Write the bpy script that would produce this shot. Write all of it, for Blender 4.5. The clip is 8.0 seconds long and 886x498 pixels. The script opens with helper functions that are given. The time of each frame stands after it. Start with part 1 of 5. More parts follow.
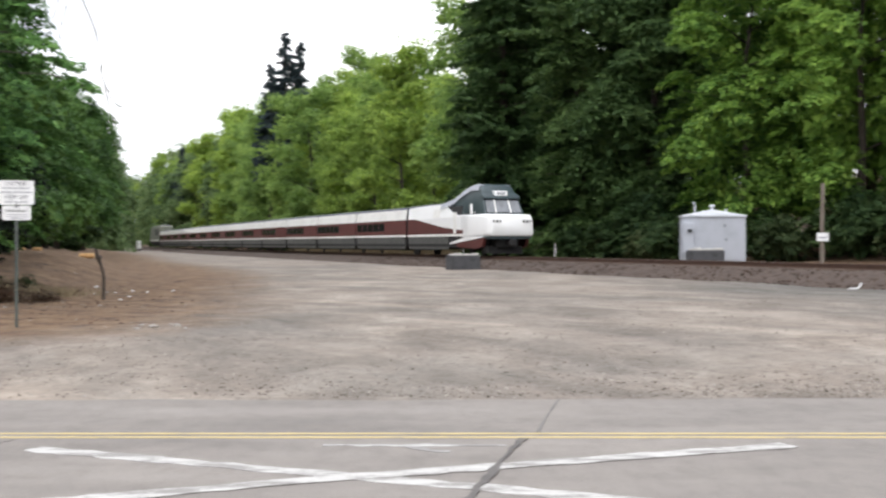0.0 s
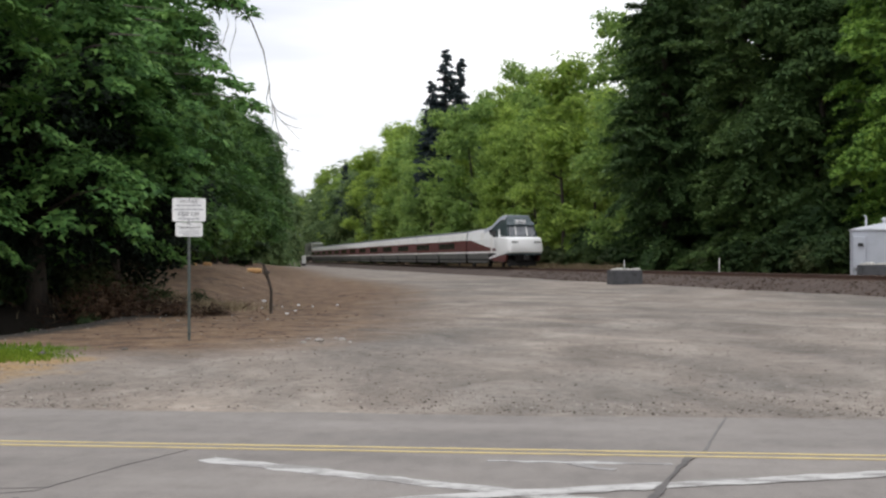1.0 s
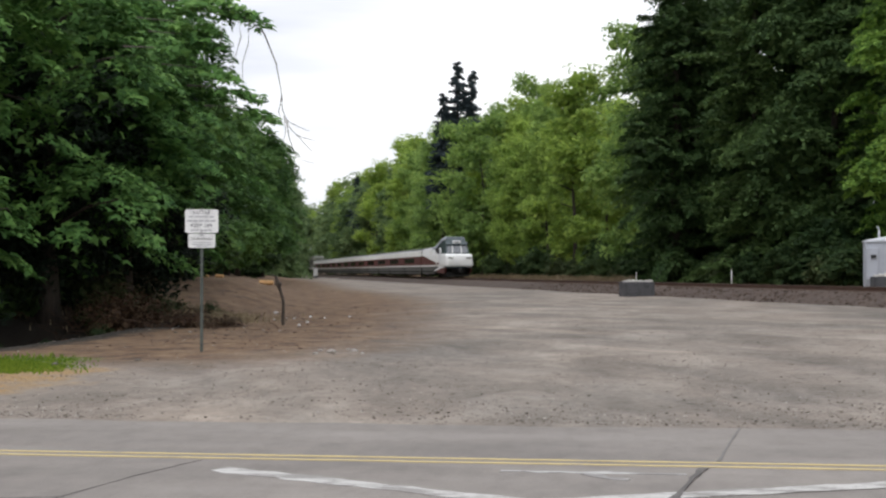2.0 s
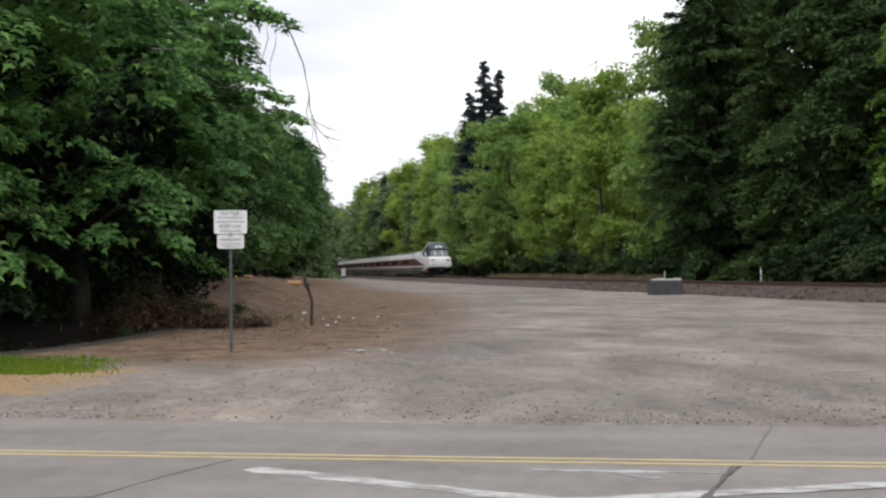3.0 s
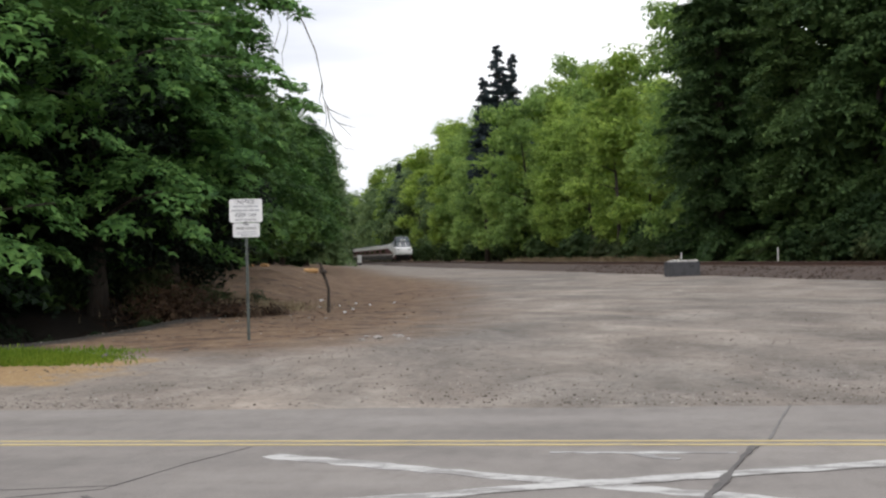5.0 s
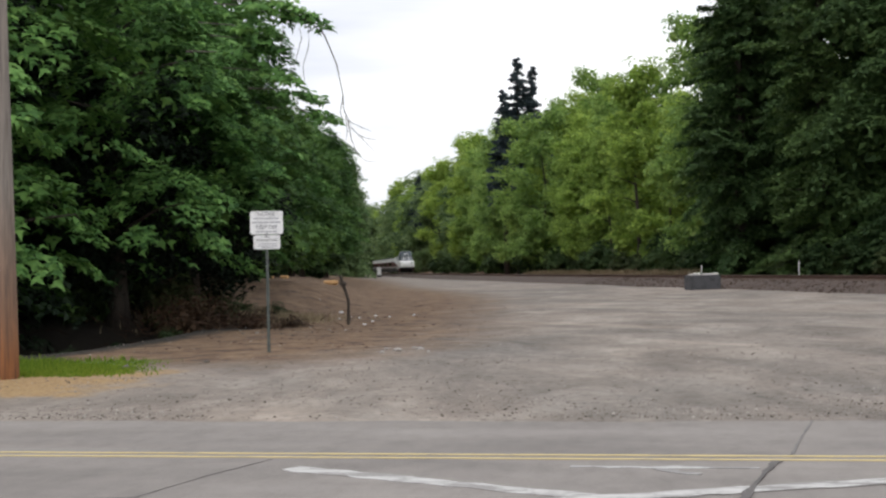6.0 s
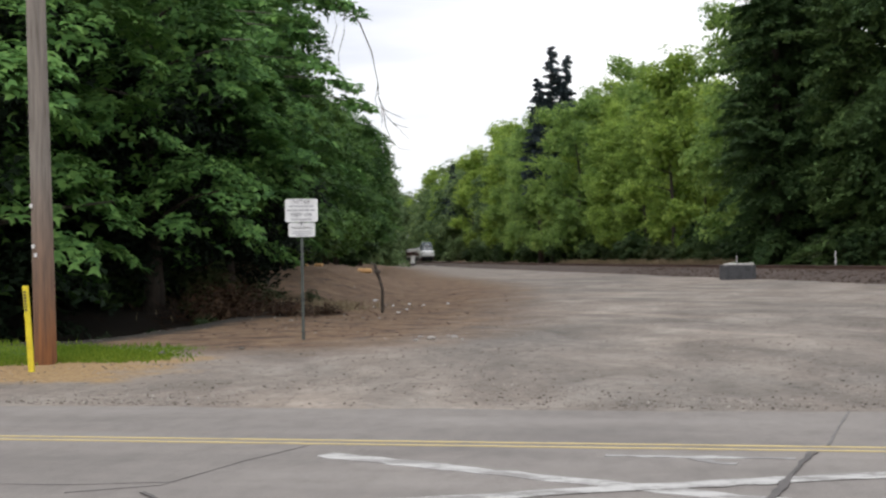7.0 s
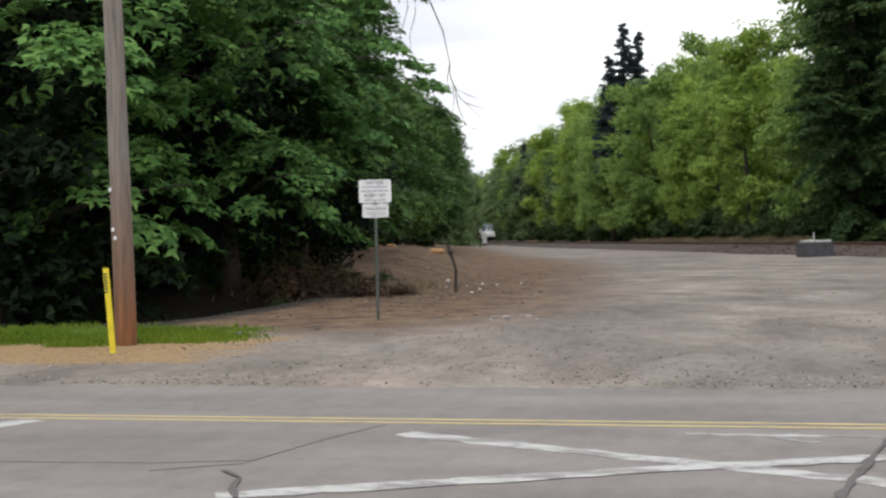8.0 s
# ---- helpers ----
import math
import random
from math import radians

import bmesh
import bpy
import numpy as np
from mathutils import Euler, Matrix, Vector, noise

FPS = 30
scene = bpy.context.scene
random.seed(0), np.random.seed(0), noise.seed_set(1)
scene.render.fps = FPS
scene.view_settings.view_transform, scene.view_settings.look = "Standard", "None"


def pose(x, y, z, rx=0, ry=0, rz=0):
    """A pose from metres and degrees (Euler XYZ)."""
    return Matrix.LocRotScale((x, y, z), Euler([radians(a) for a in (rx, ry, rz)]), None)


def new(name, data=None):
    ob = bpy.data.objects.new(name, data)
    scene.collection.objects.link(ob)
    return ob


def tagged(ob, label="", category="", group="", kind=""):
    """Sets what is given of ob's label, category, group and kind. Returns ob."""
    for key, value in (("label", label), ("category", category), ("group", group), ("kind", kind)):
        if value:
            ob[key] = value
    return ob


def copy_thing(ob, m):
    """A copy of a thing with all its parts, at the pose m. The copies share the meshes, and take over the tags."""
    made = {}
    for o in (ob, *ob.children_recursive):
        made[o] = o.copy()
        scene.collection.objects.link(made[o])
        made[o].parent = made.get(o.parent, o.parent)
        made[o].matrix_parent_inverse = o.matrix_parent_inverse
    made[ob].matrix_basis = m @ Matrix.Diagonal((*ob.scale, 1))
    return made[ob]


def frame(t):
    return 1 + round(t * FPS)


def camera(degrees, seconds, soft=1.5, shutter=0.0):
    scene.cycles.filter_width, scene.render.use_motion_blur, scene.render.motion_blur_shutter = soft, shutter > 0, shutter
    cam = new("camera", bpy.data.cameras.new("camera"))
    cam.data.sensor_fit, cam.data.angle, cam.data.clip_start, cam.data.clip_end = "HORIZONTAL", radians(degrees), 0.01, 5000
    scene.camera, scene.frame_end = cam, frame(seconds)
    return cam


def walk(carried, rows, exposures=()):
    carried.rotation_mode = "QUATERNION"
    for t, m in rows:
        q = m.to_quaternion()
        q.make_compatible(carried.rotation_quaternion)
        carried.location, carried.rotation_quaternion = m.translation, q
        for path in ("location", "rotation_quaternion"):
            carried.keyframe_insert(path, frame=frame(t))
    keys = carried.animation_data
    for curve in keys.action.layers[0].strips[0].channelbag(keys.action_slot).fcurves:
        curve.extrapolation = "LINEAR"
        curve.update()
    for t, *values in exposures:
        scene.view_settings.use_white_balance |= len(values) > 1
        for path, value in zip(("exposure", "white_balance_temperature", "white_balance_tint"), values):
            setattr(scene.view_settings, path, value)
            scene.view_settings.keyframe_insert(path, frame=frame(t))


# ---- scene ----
# eye 1.6 m over the road; rows: t, x, z, yaw, pitch, roll
PATH = (
    (0.0, 0.000, 1.600, 0.00, -0.23, 0.00),
    (0.5, -0.014, 1.599, 4.56, -0.23, -0.02),
    (1.0, -0.030, 1.609, 7.05, 0.42, 0.08),
    (1.5, -0.038, 1.593, 7.19, 0.96, 0.04),
    (3.0, -0.058, 1.584, 8.77, 0.95, 0.44),
    (3.5, -0.072, 1.571, 9.12, 1.13, 0.67),
    (4.0, -0.074, 1.586, 9.39, 0.94, 0.88),
    (5.5, -0.042, 1.574, 9.57, 0.21, 1.64),
    (6.0, -0.064, 1.584, 10.34, 0.88, 1.20),
    (6.5, -0.077, 1.577, 10.73, 0.63, 1.14),
    (7.0, -0.077, 1.578, 11.82, 0.41, 0.93),
    (7.5, -0.084, 1.589, 13.39, -0.06, 1.24),
    (8.0, -0.114, 1.569, 14.98, -0.40, 1.45),
)
cam = camera(37.65, 8.0, soft=2.35, shutter=0.35)
walk(cam, [(t, pose(x, 0, z, 90 + p, r, w)) for t, x, z, w, p, r in PATH], exposures=[(0.0, 0.48), (0.2, 0.26), (0.5, 0.0), (1.0, -0.06), (8.0, -0.06)])

# ---- sky: bright overcast ----
SUN_EL, SUN_AZ = 56, 195
world = bpy.data.worlds.new("overcast_sky")
scene.world = world
world.use_nodes = True
wn, wl = world.node_tree.nodes, world.node_tree.links
sky = wn.new("ShaderNodeTexSky")
sky.sky_type, sky.sun_disc = "NISHITA", False
sky.sun_elevation, sky.sun_rotation = radians(SUN_EL), radians(SUN_AZ)
sky.air_density, sky.dust_density = 1.0, 4.0
hsv = wn.new("ShaderNodeHueSaturation")
hsv.inputs["Saturation"].default_value, hsv.inputs["Value"].default_value = 0.25, 0.11
wl.new(sky.outputs["Color"], hsv.inputs["Color"])
cloud = wn.new("ShaderNodeTexNoise")
cloud.inputs["Scale"].default_value, cloud.inputs["Detail"].default_value = 2.2, 5.0
cloud.inputs["Roughness"].default_value = 0.5
tone = wn.new("ShaderNodeValToRGB")
tone.color_ramp.elements[0].position, tone.color_ramp.elements[0].color = 0.38, (0.78, 0.82, 0.92, 1)
tone.color_ramp.elements[1].position, tone.color_ramp.elements[1].color = 0.64, (1.28, 1.285, 1.30, 1)
# low cloud lies in flat layers
layers = wn.new("ShaderNodeMapping")
layers.inputs["Scale"].default_value = (1.0, 1.0, 5.0)
span = wn.new("ShaderNodeTexCoord")
wl.new(span.outputs["Generated"], layers.inputs["Vector"])
wl.new(layers.outputs["Vector"], cloud.inputs["Vector"])
wl.new(cloud.outputs["Fac"], tone.inputs["Fac"])
blend = wn.new("ShaderNodeMix")
blend.data_type = "RGBA"
blend.inputs[0].default_value = 0.8
wl.new(hsv.outputs["Color"], blend.inputs[6])
wl.new(tone.outputs["Color"], blend.inputs[7])
# an overcast sky grows brighter towards the zenith
way = wn.new("ShaderNodeTexCoord")
parts = wn.new("ShaderNodeSeparateXYZ")
wl.new(way.outputs["Generated"], parts.inputs[0])
rise = wn.new("ShaderNodeMapRange")
for key, v in (("From Min", 0.12), ("From Max", 1.0), ("To Min", 1.0), ("To Max", 1.4)):
    rise.inputs[key].default_value = v
wl.new(parts.outputs["Z"], rise.inputs["Value"])
wl.new(blend.outputs[2], wn["Background"].inputs["Color"])
glow = wn.new("ShaderNodeMath")
glow.operation = "MULTIPLY"
glow.inputs[1].default_value = 1.14
wl.new(rise.outputs[0], glow.inputs[0])
wl.new(glow.outputs[0], wn["Background"].inputs["Strength"])
sun_data = bpy.data.lights.new("sun", "SUN")
sun_data.energy, sun_data.angle, sun_data.color = 0.5, radians(40), (1.0, 0.97, 0.92)
sun = new("sun", sun_data)
sun.rotation_euler = (radians(90 - SUN_EL), 0, radians(180 - SUN_AZ))


# ---- materials ----
def nodes_of(name, rough=0.8, metal=0.0):
    m = bpy.data.materials.new(name)
    m.use_nodes = True
    n, l = m.node_tree.nodes, m.node_tree.links
    b = n["Principled BSDF"]
    b.inputs["Roughness"].default_value, b.inputs["Metallic"].default_value = rough, metal
    return m, n, l, b


def noise_node(n, l, scale, detail=4.0, rough=0.55, coords="Object", stretch=None, dist=0.0):
    tc = n.new("ShaderNodeTexCoord")
    t = n.new("ShaderNodeTexNoise")
    t.inputs["Scale"].default_value, t.inputs["Detail"].default_value = scale, detail
    t.inputs["Roughness"].default_value, t.inputs["Distortion"].default_value = rough, dist
    if stretch:
        mp = n.new("ShaderNodeMapping")
        mp.inputs["Scale"].default_value = stretch
        l.new(tc.outputs[coords], mp.inputs["Vector"])
        l.new(mp.outputs["Vector"], t.inputs["Vector"])
    else:
        l.new(tc.outputs[coords], t.inputs["Vector"])
    return t.outputs["Fac"]


def ramp(n, l, fac, stops):
    r = n.new("ShaderNodeValToRGB")
    e = r.color_ramp.elements
    while len(e) < len(stops):
        e.new(0.5)
    for k, (p, c) in enumerate(stops):
        e[k].position, e[k].color = p, (*c, 1)
    l.new(fac, r.inputs["Fac"])
    return r.outputs["Color"]


def mix(n, l, fac, a, b, mode="MIX"):
    x = n.new("ShaderNodeMix")
    x.data_type, x.blend_type = "RGBA", mode
    for sock, v in ((x.inputs[0], fac), (x.inputs[6], a), (x.inputs[7], b)):
        if isinstance(v, (int, float)):
            sock.default_value = v
        elif isinstance(v, tuple):
            sock.default_value = (*v, 1)
        else:
            l.new(v, sock)
    return x.outputs[2]


def math_node(n, l, op, a, b=0.0, clamp=False):
    x = n.new("ShaderNodeMath")
    x.operation, x.use_clamp = op, clamp
    for k, v in enumerate((a, b)):
        if isinstance(v, (int, float)):
            x.inputs[k].default_value = v
        else:
            l.new(v, x.inputs[k])
    return x.outputs[0]


def bump(n, l, b, height, strength, distance):
    x = n.new("ShaderNodeBump")
    x.inputs["Strength"].default_value, x.inputs["Distance"].default_value = strength, distance
    l.new(height, x.inputs["Height"])
    l.new(x.outputs["Normal"], b.inputs["Normal"])


def worn(name, base, dark, rough=0.7, metal=0.0, scale=6.0, fine=60.0, amount=0.6, stretch=None, relief=0.002):
    """A paint, metal, wood or stone with stains at one scale and grain at another."""
    m, n, l, b = nodes_of(name, rough, metal)
    big = noise_node(n, l, scale, 5.0, 0.6, stretch=stretch)
    small = noise_node(n, l, fine, 3.0, 0.6, stretch=stretch)
    f = math_node(n, l, "MULTIPLY", math_node(n, l, "ADD", math_node(n, l, "MULTIPLY", big, 1.4), math_node(n, l, "MULTIPLY", small, 0.6)), 0.5)
    col = ramp(n, l, f, [(0.36, dark), (0.36 + 0.3 * amount, base)])
    l.new(col, b.inputs["Base Color"])
    bump(n, l, b, small, 0.4, relief)
    return m


def leaf_material(name, dark, mid, light, through_light=0.35):
    """Leaves: hue varies leaf by leaf and plant by plant; part of the light passes through."""
    m, n, l, b = nodes_of(name, 0.62)
    b.inputs["Specular IOR Level"].default_value = 0.12
    geo = n.new("ShaderNodeNewGeometry")
    info = n.new("ShaderNodeObjectInfo")
    patch = noise_node(n, l, 0.45, 2.0)
    f = math_node(n, l, "ADD", math_node(n, l, "MULTIPLY", geo.outputs["Random Per Island"], 0.45), math_node(n, l, "MULTIPLY", patch, 0.55))
    f = math_node(n, l, "ADD", f, math_node(n, l, "MULTIPLY", math_node(n, l, "SUBTRACT", info.outputs["Random"], 0.5), 0.3))
    col = ramp(n, l, f, [(0.2, dark), (0.5, mid), (0.82, light)])
    l.new(col, b.inputs["Base Color"])
    tr = n.new("ShaderNodeBsdfTranslucent")
    l.new(col, tr.inputs["Color"])
    ms = n.new("ShaderNodeMixShader")
    ms.inputs[0].default_value = through_light
    l.new(b.outputs[0], ms.inputs[1])
    l.new(tr.outputs[0], ms.inputs[2])
    l.new(ms.outputs[0], n["Material Output"].inputs["Surface"])
    return m


def box_mask(n, l, axis, lo, hi, soft):
    """1 between lo and hi along an axis, in metres, with soft ends."""
    tc = n.new("ShaderNodeTexCoord")
    s = n.new("ShaderNodeSeparateXYZ")
    l.new(tc.outputs["Object"], s.inputs[0])
    out = []
    for a, c in ((lo - soft, lo + soft), (hi + soft, hi - soft)):
        r = n.new("ShaderNodeMapRange")
        r.inputs["From Min"].default_value, r.inputs["From Max"].default_value = a, c
        l.new(s.outputs[axis], r.inputs["Value"])
        out.append(r.outputs[0])
    return math_node(n, l, "MULTIPLY", *out)


def ground_material():
    m, n, l, b = nodes_of("gravel_and_earth", 0.95)
    # noise stretched away from the camera to look less streaky in its view
    big = noise_node(n, l, 0.11, 4.0, 0.6, stretch=(1, 0.7, 1), dist=0.8)
    ruts = noise_node(n, l, 0.45, 6.0, 0.68, stretch=(1.2, 0.6, 1), dist=0.6)
    tyres = noise_node(n, l, 0.8, 3.0, 0.6, stretch=(0.5, 0.9, 1), dist=2.0)
    fine = noise_node(n, l, 6.0, 6.0, 0.8, stretch=(1.2, 0.9, 1))
    grit = noise_node(n, l, 45.0, 2.0, 0.6)
    both = math_node(n, l, "ADD", math_node(n, l, "MULTIPLY", ruts, 0.82), math_node(n, l, "MULTIPLY", tyres, 0.18))
    gravel = ramp(n, l, both, [(0.34, (0.182, 0.150, 0.124)), (0.49, (0.255, 0.214, 0.180)), (0.66, (0.365, 0.315, 0.268))])
    # wheel tracks sweep round in wide arcs: streaks along the angle, bands along the radius
    tc = n.new("ShaderNodeTexCoord")
    sep = n.new("ShaderNodeSeparateXYZ")
    l.new(tc.outputs["Object"], sep.inputs[0])
    dx, dy = math_node(n, l, "ADD", sep.outputs["X"], 40.0), math_node(n, l, "ADD", sep.outputs["Y"], 2.0)
    wobble = math_node(n, l, "MULTIPLY", noise_node(n, l, 0.09, 3.0), 9.0)
    rad = math_node(n, l, "ADD", math_node(n, l, "SQRT", math_node(n, l, "ADD", math_node(n, l, "MULTIPLY", dx, dx), math_node(n, l, "MULTIPLY", dy, dy))), wobble)
    ang = math_node(n, l, "MULTIPLY", math_node(n, l, "ARCTAN2", dy, dx), 7.0)
    comb = n.new("ShaderNodeCombineXYZ")
    l.new(rad, comb.inputs[0])
    l.new(ang, comb.inputs[1])
    arc = n.new("ShaderNodeTexNoise")
    for key, v in (("Scale", 0.55), ("Detail", 7.0), ("Roughness", 0.66)):
        arc.inputs[key].default_value = v
    l.new(comb.outputs[0], arc.inputs["Vector"])
    gravel = mix(n, l, 1.0, gravel, ramp(n, l, arc.outputs["Fac"], [(0.33, (0.66, 0.66, 0.67)), (0.46, (0.94, 0.94, 0.94)), (0.56, (1.04, 1.03, 1.02)), (0.68, (1.38, 1.36, 1.33))]), "MULTIPLY")
    damp = ramp(n, l, big, [(0.42, (1, 1, 1)), (0.60, (0.70, 0.735, 0.76))])
    gravel = mix(n, l, 0.8, gravel, damp, "MULTIPLY")
    speck = ramp(n, l, fine, [(0.34, (0.45, 0.43, 0.41)), (0.46, (0.95, 0.95, 0.95)), (0.56, (1.0, 1.0, 1.0)), (0.70, (1.3, 1.28, 1.24))])
    gravel = mix(n, l, 0.9, gravel, speck, "MULTIPLY")
    wet = n.new("ShaderNodeAttribute")
    wet.attribute_name = "damp"
    wm = n.new("ShaderNodeMapRange")
    wm.inputs["From Min"].default_value, wm.inputs["From Max"].default_value = 0.2, 0.9
    l.new(math_node(n, l, "ADD", wet.outputs["Fac"], math_node(n, l, "MULTIPLY", math_node(n, l, "SUBTRACT", noise_node(n, l, 0.25, 5.0, 0.65), 0.5), 1.0)), wm.inputs["Value"])
    gravel = mix(n, l, wm.outputs[0], gravel, mix(n, l, 1.0, gravel, (0.62, 0.65, 0.67), "MULTIPLY"))
    # brown bark litter and earth, laid down per vertex as the zone's own outline
    at = n.new("ShaderNodeAttribute")
    at.attribute_name = "earth"
    edge = math_node(n, l, "ADD", at.outputs["Fac"], math_node(n, l, "MULTIPLY", math_node(n, l, "SUBTRACT", noise_node(n, l, 0.8, 5.0, 0.65), 0.5), 0.9))
    soil = ramp(n, l, noise_node(n, l, 1.3, 8.0, 0.78), [(0.34, (0.035, 0.020, 0.012)), (0.47, (0.120, 0.069, 0.038)), (0.56, (0.190, 0.118, 0.066)), (0.68, (0.25, 0.18, 0.12))])
    em = n.new("ShaderNodeMapRange")
    em.inputs["From Min"].default_value, em.inputs["From Max"].default_value = 0.22, 0.95
    l.new(edge, em.inputs["Value"])
    col = mix(n, l, em.outputs[0], gravel, soil)
    straw = n.new("ShaderNodeAttribute")
    straw.attribute_name = "straw"
    sm = n.new("ShaderNodeMapRange")
    sm.inputs["From Min"].default_value, sm.inputs["From Max"].default_value = 0.3, 0.7
    l.new(math_node(n, l, "ADD", straw.outputs["Fac"], math_node(n, l, "MULTIPLY", math_node(n, l, "SUBTRACT", noise_node(n, l, 1.1, 6.0, 0.75), 0.5), 1.6)), sm.inputs["Value"])
    col = mix(n, l, sm.outputs[0], col, ramp(n, l, noise_node(n, l, 14.0, 4.0, 0.7), [(0.3, (0.19, 0.115, 0.050)), (0.65, (0.40, 0.265, 0.125))]))
    turf = n.new("ShaderNodeAttribute")
    turf.attribute_name = "turf"
    tm = n.new("ShaderNodeMapRange")
    tm.inputs["From Min"].default_value, tm.inputs["From Max"].default_value = 0.3, 0.7
    l.new(math_node(n, l, "ADD", turf.outputs["Fac"], math_node(n, l, "MULTIPLY", math_node(n, l, "SUBTRACT", noise_node(n, l, 2.0, 5.0, 0.7), 0.5), 0.9)), tm.inputs["Value"])
    col = mix(n, l, tm.outputs[0], col, ramp(n, l, noise_node(n, l, 9.0, 4.0, 0.7), [(0.3, (0.045, 0.075, 0.015)), (0.65, (0.13, 0.21, 0.03))]))
    # near-black ground under the maples: leaf mould with their shade put into its colour
    shaded_mould = n.new("ShaderNodeAttribute")
    shaded_mould.attribute_name = "shaded_mould"
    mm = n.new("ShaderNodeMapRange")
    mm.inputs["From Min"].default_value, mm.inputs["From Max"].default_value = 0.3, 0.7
    l.new(math_node(n, l, "ADD", shaded_mould.outputs["Fac"], math_node(n, l, "MULTIPLY", math_node(n, l, "SUBTRACT", noise_node(n, l, 1.5, 5.0, 0.7), 0.5), 0.9)), mm.inputs["Value"])
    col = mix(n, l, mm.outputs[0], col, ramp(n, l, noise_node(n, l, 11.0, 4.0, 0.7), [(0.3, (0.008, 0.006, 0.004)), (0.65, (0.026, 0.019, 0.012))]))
    l.new(col, b.inputs["Base Color"])
    h = math_node(n, l, "ADD", math_node(n, l, "MULTIPLY", fine, 0.7), math_node(n, l, "MULTIPLY", grit, 0.4))
    bump(n, l, b, math_node(n, l, "ADD", h, math_node(n, l, "MULTIPLY", ruts, 0.5)), 0.6, 0.05)
    return m


def asphalt_material():
    m, n, l, b = nodes_of("worn_asphalt", 0.85)
    big = noise_node(n, l, 0.5, 4.0, 0.6, stretch=(0.5, 1.5, 1))
    fine = noise_node(n, l, 70.0, 3.0, 0.7)
    col = ramp(n, l, big, [(0.3, (0.18, 0.16, 0.146)), (0.7, (0.265, 0.237, 0.215))])
    col = mix(n, l, 0.7, col, ramp(n, l, noise_node(n, l, 2.6, 6.0, 0.72, stretch=(1.4, 0.7, 1)), [(0.32, (0.80, 0.79, 0.78)), (0.5, (1, 1, 1)), (0.68, (1.14, 1.13, 1.11))]), "MULTIPLY")
    col = mix(n, l, 0.5, col, ramp(n, l, fine, [(0.3, (0.55, 0.55, 0.55)), (0.6, (1.1, 1.1, 1.1))]), "MULTIPLY")
    l.new(col, b.inputs["Base Color"])
    bump(n, l, b, fine, 0.5, 0.004)
    return m


def worn_paint(name, colour, under, wear):
    """Road paint worn through to the asphalt in flakes."""
    m, n, l, b = nodes_of(name, 0.75)
    f = math_node(n, l, "ADD", math_node(n, l, "MULTIPLY", noise_node(n, l, 2.2, 6.0, 0.7, stretch=(1.0, 2.2, 1)), 0.82), math_node(n, l, "MULTIPLY", noise_node(n, l, 30.0, 3.0, 0.7), 0.18))
    l.new(ramp(n, l, f, [(wear - 0.06, under), (wear + 0.05, colour)]), b.inputs["Base Color"])
    return m


M_GROUND = ground_material()
M_ASPHALT = asphalt_material()
M_WHITE_ROAD = worn_paint("worn_white_road_paint", (0.50, 0.485, 0.465), (0.25, 0.235, 0.222), 0.495)
M_FAINT_ROAD = worn_paint("faded_white_road_paint", (0.46, 0.45, 0.43), (0.235, 0.222, 0.212), 0.53)
M_YELLOW_ROAD = worn_paint("yellow_road_paint", (0.52, 0.41, 0.19), (0.33, 0.28, 0.18), 0.42)
M_TAR = worn("crack_sealer", (0.115, 0.103, 0.097), (0.07, 0.063, 0.06), 0.8, scale=3)
M_HAIR = worn("fine_crack", (0.17, 0.158, 0.15), (0.12, 0.11, 0.105), 0.85, scale=3)
M_BALLAST = worn("ballast", (0.085, 0.058, 0.045), (0.042, 0.030, 0.025), 0.95, scale=5, fine=16, amount=0.7, relief=0.05)
M_STONE = worn("grey_stone", (0.36, 0.33, 0.30), (0.16, 0.145, 0.13), 0.9, scale=3, fine=30)
M_CLOD = worn("dark_clod", (0.14, 0.12, 0.10), (0.06, 0.05, 0.045), 0.95, scale=5, fine=30)


def crumb_material():
    m, n, l, b = nodes_of("gravel_crumbs", 0.95)
    geo = n.new("ShaderNodeNewGeometry")
    l.new(ramp(n, l, geo.outputs["Random Per Island"], [(0.0, (0.07, 0.055, 0.045)), (0.45, (0.15, 0.125, 0.105)), (0.8, (0.25, 0.22, 0.19)), (1.0, (0.42, 0.39, 0.35))]), b.inputs["Base Color"])
    return m


M_CRUMB = crumb_material()
M_RUST = worn("rusty_steel", (0.10, 0.055, 0.038), (0.05, 0.028, 0.021), 0.8, 0.3, scale=8)
M_RAILTOP = worn("polished_rail", (0.42, 0.40, 0.39), (0.25, 0.22, 0.2), 0.3, 0.9, scale=8)
M_TIE = worn("creosoted_wood", (0.13, 0.095, 0.07), (0.05, 0.038, 0.03), 0.9, scale=3, fine=40, stretch=(1, 8, 8))
M_POLE = worn("weathered_pole_wood", (0.19, 0.16, 0.13), (0.09, 0.07, 0.055), 0.9, scale=2.0, fine=50, stretch=(6, 6, 0.5), relief=0.006)


